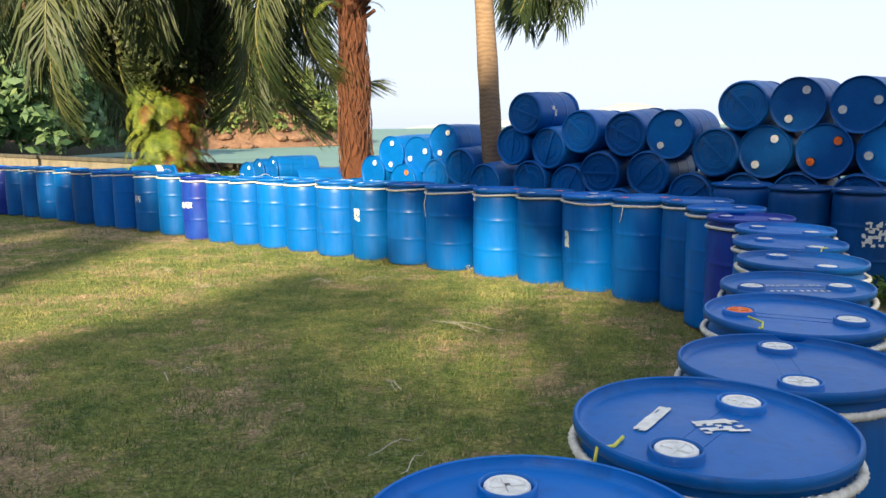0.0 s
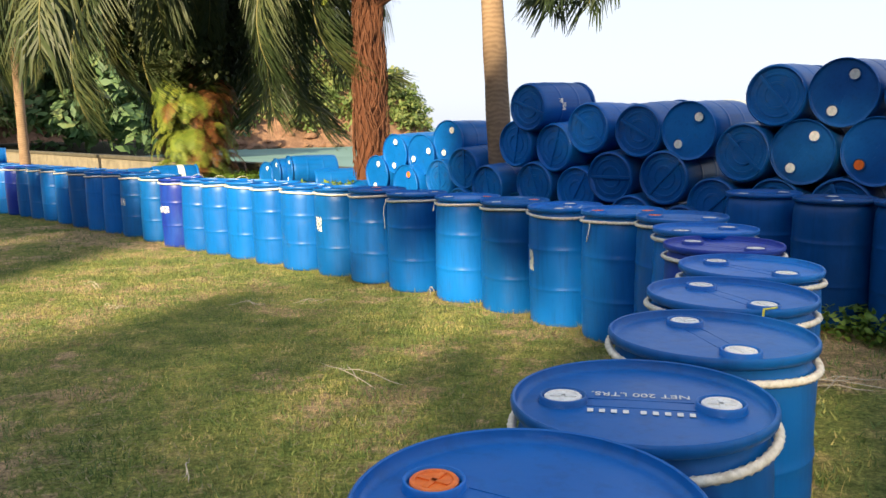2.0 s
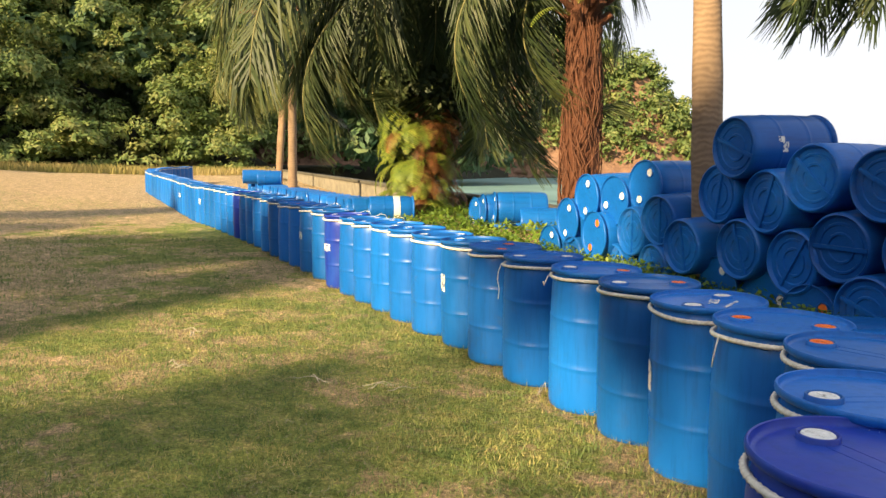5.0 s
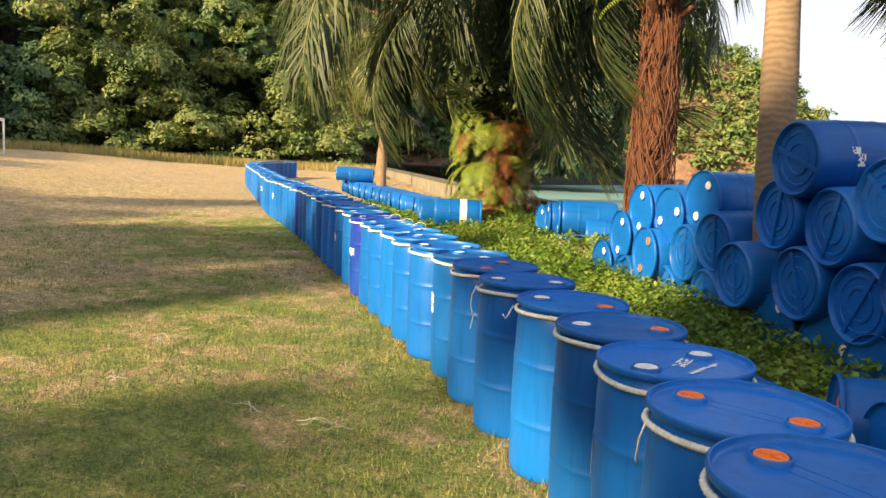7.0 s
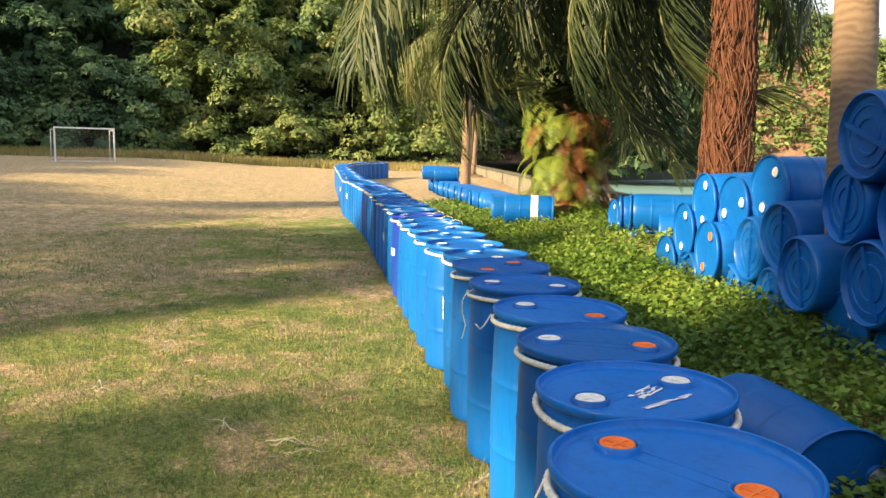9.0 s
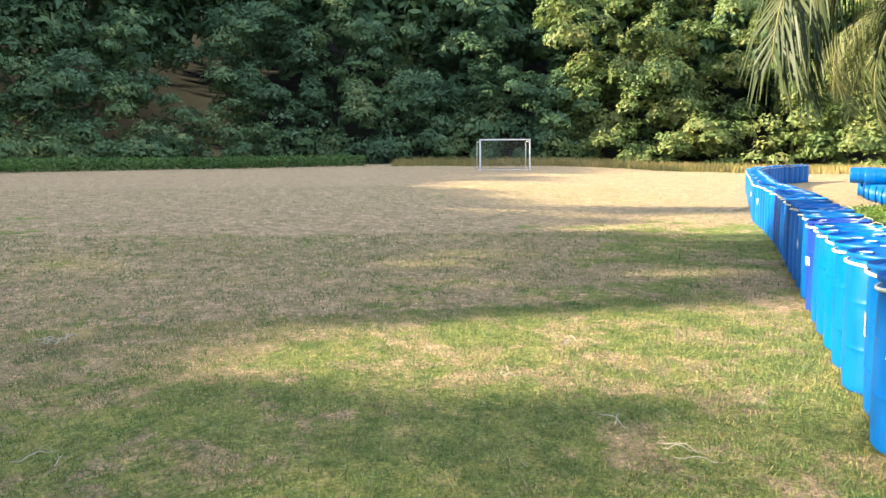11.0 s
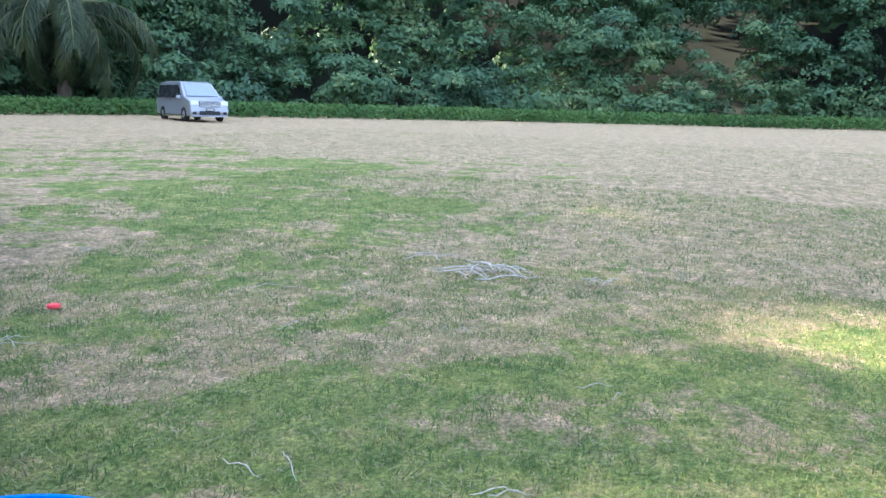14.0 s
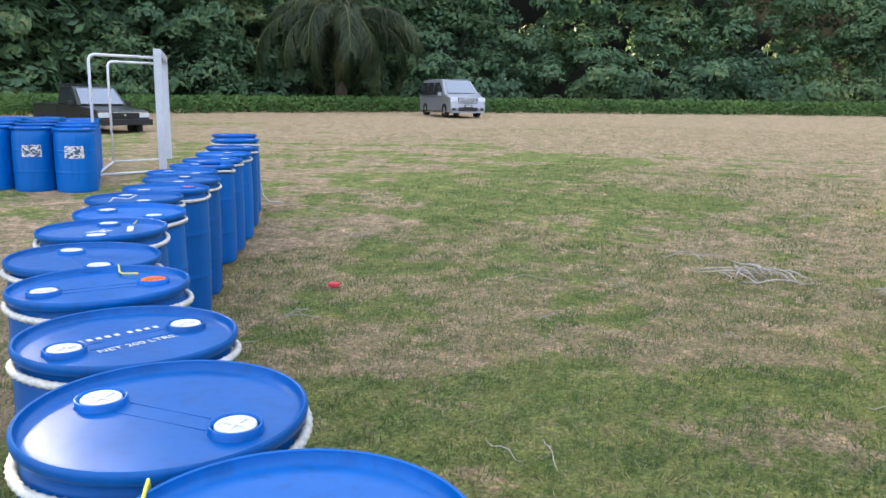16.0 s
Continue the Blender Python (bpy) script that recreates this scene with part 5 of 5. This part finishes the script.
lettering(3, "NET 200 LTRS.", 0.036, 0.0, 0.07, 180)
for k in range(9):
    bm = bmesh.new()
    box_bm(bm, scaled(-0.11 + 0.026 * k + 0.012 * (k > 3), -0.058, 0.9125, 0.013, 0.020, 0.001))
    part("stencil_bar", bm, M_LABEL, row_drums[3], smooth=False)


def string(i, pts, mat=M_YELLOW, r=0.004, name="string", label="yellow plastic string"):
    inv = row_drums[i].matrix_basis.inverted()
    tv, tf = tube([inv @ Vector(p) for p in pts], r, 5)
    child(name, mesh_of(name, tv, tf, mat, True), row_drums[i], label)


def wire(i, ang, pts, **k):
    """A loose end that starts at the drum's neck, at the angle ang; pts run outward, sideways and up."""
    x, y = ROW[i]
    a = radians(ang)
    o, s = Vector((math.cos(a), math.sin(a), 0)), Vector((-math.sin(a), math.cos(a), 0))
    base = Vector((x, y, float(height(x, y)) + 0.87))
    string(i, [base + o * (0.30 + p[0]) + s * p[1] + Vector((0, 0, p[2])) for p in pts], **k)


wire(2, -128, [(0.0, 0, 0.02), (-0.01, 0.0, 0.07), (-0.06, -0.01, 0.055), (-0.12, -0.03, 0.06), (-0.15, -0.09, 0.065)])
wire(0, -150, [(0.0, 0, 0.02), (-0.01, 0.0, 0.07), (-0.06, -0.01, 0.06), (-0.10, -0.03, 0.065)])
wire(5, -98, [(0.0, 0.10, 0.02), (-0.01, 0.105, 0.068), (-0.05, 0.13, 0.062), (-0.08, 0.15, 0.06)])
WHITE = dict(mat=M_ROPE, r=0.004, name="cord", label="loose white cord end")
wire(14, -150, [(0.005, 0, 0), (0.03, 0.02, -0.06), (0.035, 0.0, -0.13), (0.02, -0.02, -0.2), (0.03, 0.02, -0.27)], **WHITE)
wire(13, -150, [(0.005, 0, 0), (0.03, 0.03, -0.05), (0.04, 0.07, -0.06), (0.05, 0.11, -0.03)], **WHITE)
wire(10, -140, [(0.005, 0, 0), (0.03, 0.02, -0.05), (0.03, 0.0, -0.12), (0.02, -0.02, -0.15)], **WHITE)
wire(-2, 20, [(0.0, 0, 0.03), (-0.1, 0.0, 0.085), (-0.2, 0.03, 0.07), (-0.3, 0.0, 0.08)], **WHITE)
wire(-11, 130, [(0.0, 0, -0.40), (0.02, 0.0, -0.58), (0.06, 0.02, -0.76), (0.14, 0.0, -0.845), (0.26, 0.04, -0.85), (0.34, -0.02, -0.85)], mat=M_ROPE, r=0.009, name="cord", label="loose white cord end")
for i in (20, 21, 22, 24):
    wire(i, 40, [(0.0, 0, 0.03), (-0.02, 0.0, 0.085), (-0.08, 0.02, 0.10), (-0.15, 0.05, 0.065)], mat=M_ROPE, r=0.0028, name="cord", label="loose white cord end")
# a drum with a white band lies apart, near the ferny palm
bz = float(height(-7.55, 15.75)) + 0.285
banded = lying((-7.91, 15.45, bz), 40, 30, 0, M_BRIGHT, "ww", True, "bright blue plastic drum with a white band, lying on weeds", "lying drum line")
bdv, bdf = revolve([(0.2935, 0.50), (0.2945, 0.505), (0.2945, 0.63), (0.2935, 0.635)], 40)
child("label_band", mesh_of("label_band", bdv, bdf, M_LABEL, True), banded, "white label band")

# ---- litter on the grass ----
lg = random.Random(8)


def stick_bundle(x, y, n, spread, length, name, label, thick=0.006):
    root = tagged(new(name), label, "debris")
    root.location = (x, y, float(height(x, y)))
    a0 = lg.uniform(0, math.pi)
    for k in range(n):
        a = a0 + lg.gauss(0, 0.28) + (1.3 if k % 4 == 3 else 0)
        l = length * lg.uniform(0.5, 1.1)
        ox, oy = lg.uniform(-2, 2) * spread, lg.uniform(-2, 2) * spread
        pts = [(ox + math.cos(a + 0.12 * math.sin(i)) * l * (i / 5 - 0.5), oy + math.sin(a + 0.1 * i / 5) * l * (i / 5 - 0.5), 0.042 + 0.012 * lg.random() + 0.02 * (i in (2, 3)) + 0.006 * (k % 9)) for i in range(6)]
        tv, tf = tube(pts, [thick * v for v in (0.5, 1, 1, 0.9, 0.7, 0.3)], 5)
        child("stick", mesh_of("stick", tv, tf, M_STICK, True), root)
    return root


stick_bundle(-4.70, 1.62, 18, 0.13, 0.62, "twig_heap", "heap of dry grey palm twigs on grass", 0.0078)
stick_bundle(-5.25, 0.75, 4, 0.12, 0.40, "twig_heap", "few dry grey twigs on grass")
for x, y, n, l in [(-3.64, -2.41, 3, 0.5), (-4.33, -3.68, 2, 0.7), (-1.2, -0.46, 4, 0.42), (-0.34, 2.02, 2, 0.3), (-2.32, 0.98, 2, 0.15), (-3.36, 0.06, 1, 0.45), (-3.59, 0.82, 2, 0.3), (-1.12, 6.37, 3, 0.3),
                   (-1.7, 6.28, 2, 0.4), (-3.57, 6.75, 4, 0.28), (-0.22, 4.45, 3, 0.65), (-0.26, 6.92, 3, 0.3), (-2.83, 6.05, 3, 0.12), (-5.5, 3.36, 2, 0.5), (-2.64, 2.01, 2, 0.15), (2.55, 4.6, 5, 0.6), (-0.6, 3.1, 2, 0.3), (-6.9, 4.4, 2, 0.4), (-1.9, 3.2, 2, 0.25), (-8.5, 1.0, 2, 0.5), (-0.5, -0.2, 2, 0.35)]:
    stick_bundle(x, y, n, 0.05, l, "dry_stick", "dry grey palm stick lying on grass", 0.003)
cv, cf = revolve([(0.0, 0.03), (0.05, 0.032), (0.062, 0.028), (0.066, 0.0)], 20)
cap_ = tagged(new("bottle_lid", mesh_of("bottle_lid", cv, cf, M_RED, True)), "red plastic lid lying on grass", "lid")
cap_.scale = (0.78, 0.78, 0.8)
cap_.location = (-2.04, -1.0, float(height(-2.04, -1.0)) + 0.02)
stick_bundle(-4.84, 2.70, 6, 0.06, 0.30, "twig_heap", "few bleached palm twigs on grass", 0.005)

# straw and clippings lying in the sward
n = 60000
x, y = wg.uniform(-12, 1.5, n), wg.uniform(-4, 12, n)
k = clear_of_row(x, y) & (0.61 * x + 0.79 * y < 6.3)
x, y = x[k], y[k]
a = wg.uniform(0, 2 * math.pi, len(x))
l = wg.uniform(0.006, 0.035, len(x))
c = np.stack([x, y, height(x, y) + wg.uniform(0.012, 0.035, len(x))], -1)
d = np.stack([np.cos(a), np.sin(a), wg.uniform(-0.2, 0.2, len(x))], -1) * l[:, None]
w2 = np.stack([-np.sin(a), np.cos(a), np.zeros(len(x))], -1) * 0.0016
M_STRAW = leaf_mat("bleached_straw", [(0.0, (0.2, 0.17, 0.09)), (0.5, (0.33, 0.27, 0.16)), (1.0, (0.5, 0.43, 0.3))], 2.0, 0.8)
tagged(new("straw", quads_mesh("straw", np.stack([c - d - w2, c + d - w2, c + d + w2, c - d + w2], 1), M_STRAW)), "bleached straw and clippings lying in the grass", "straw", kind="stuff")
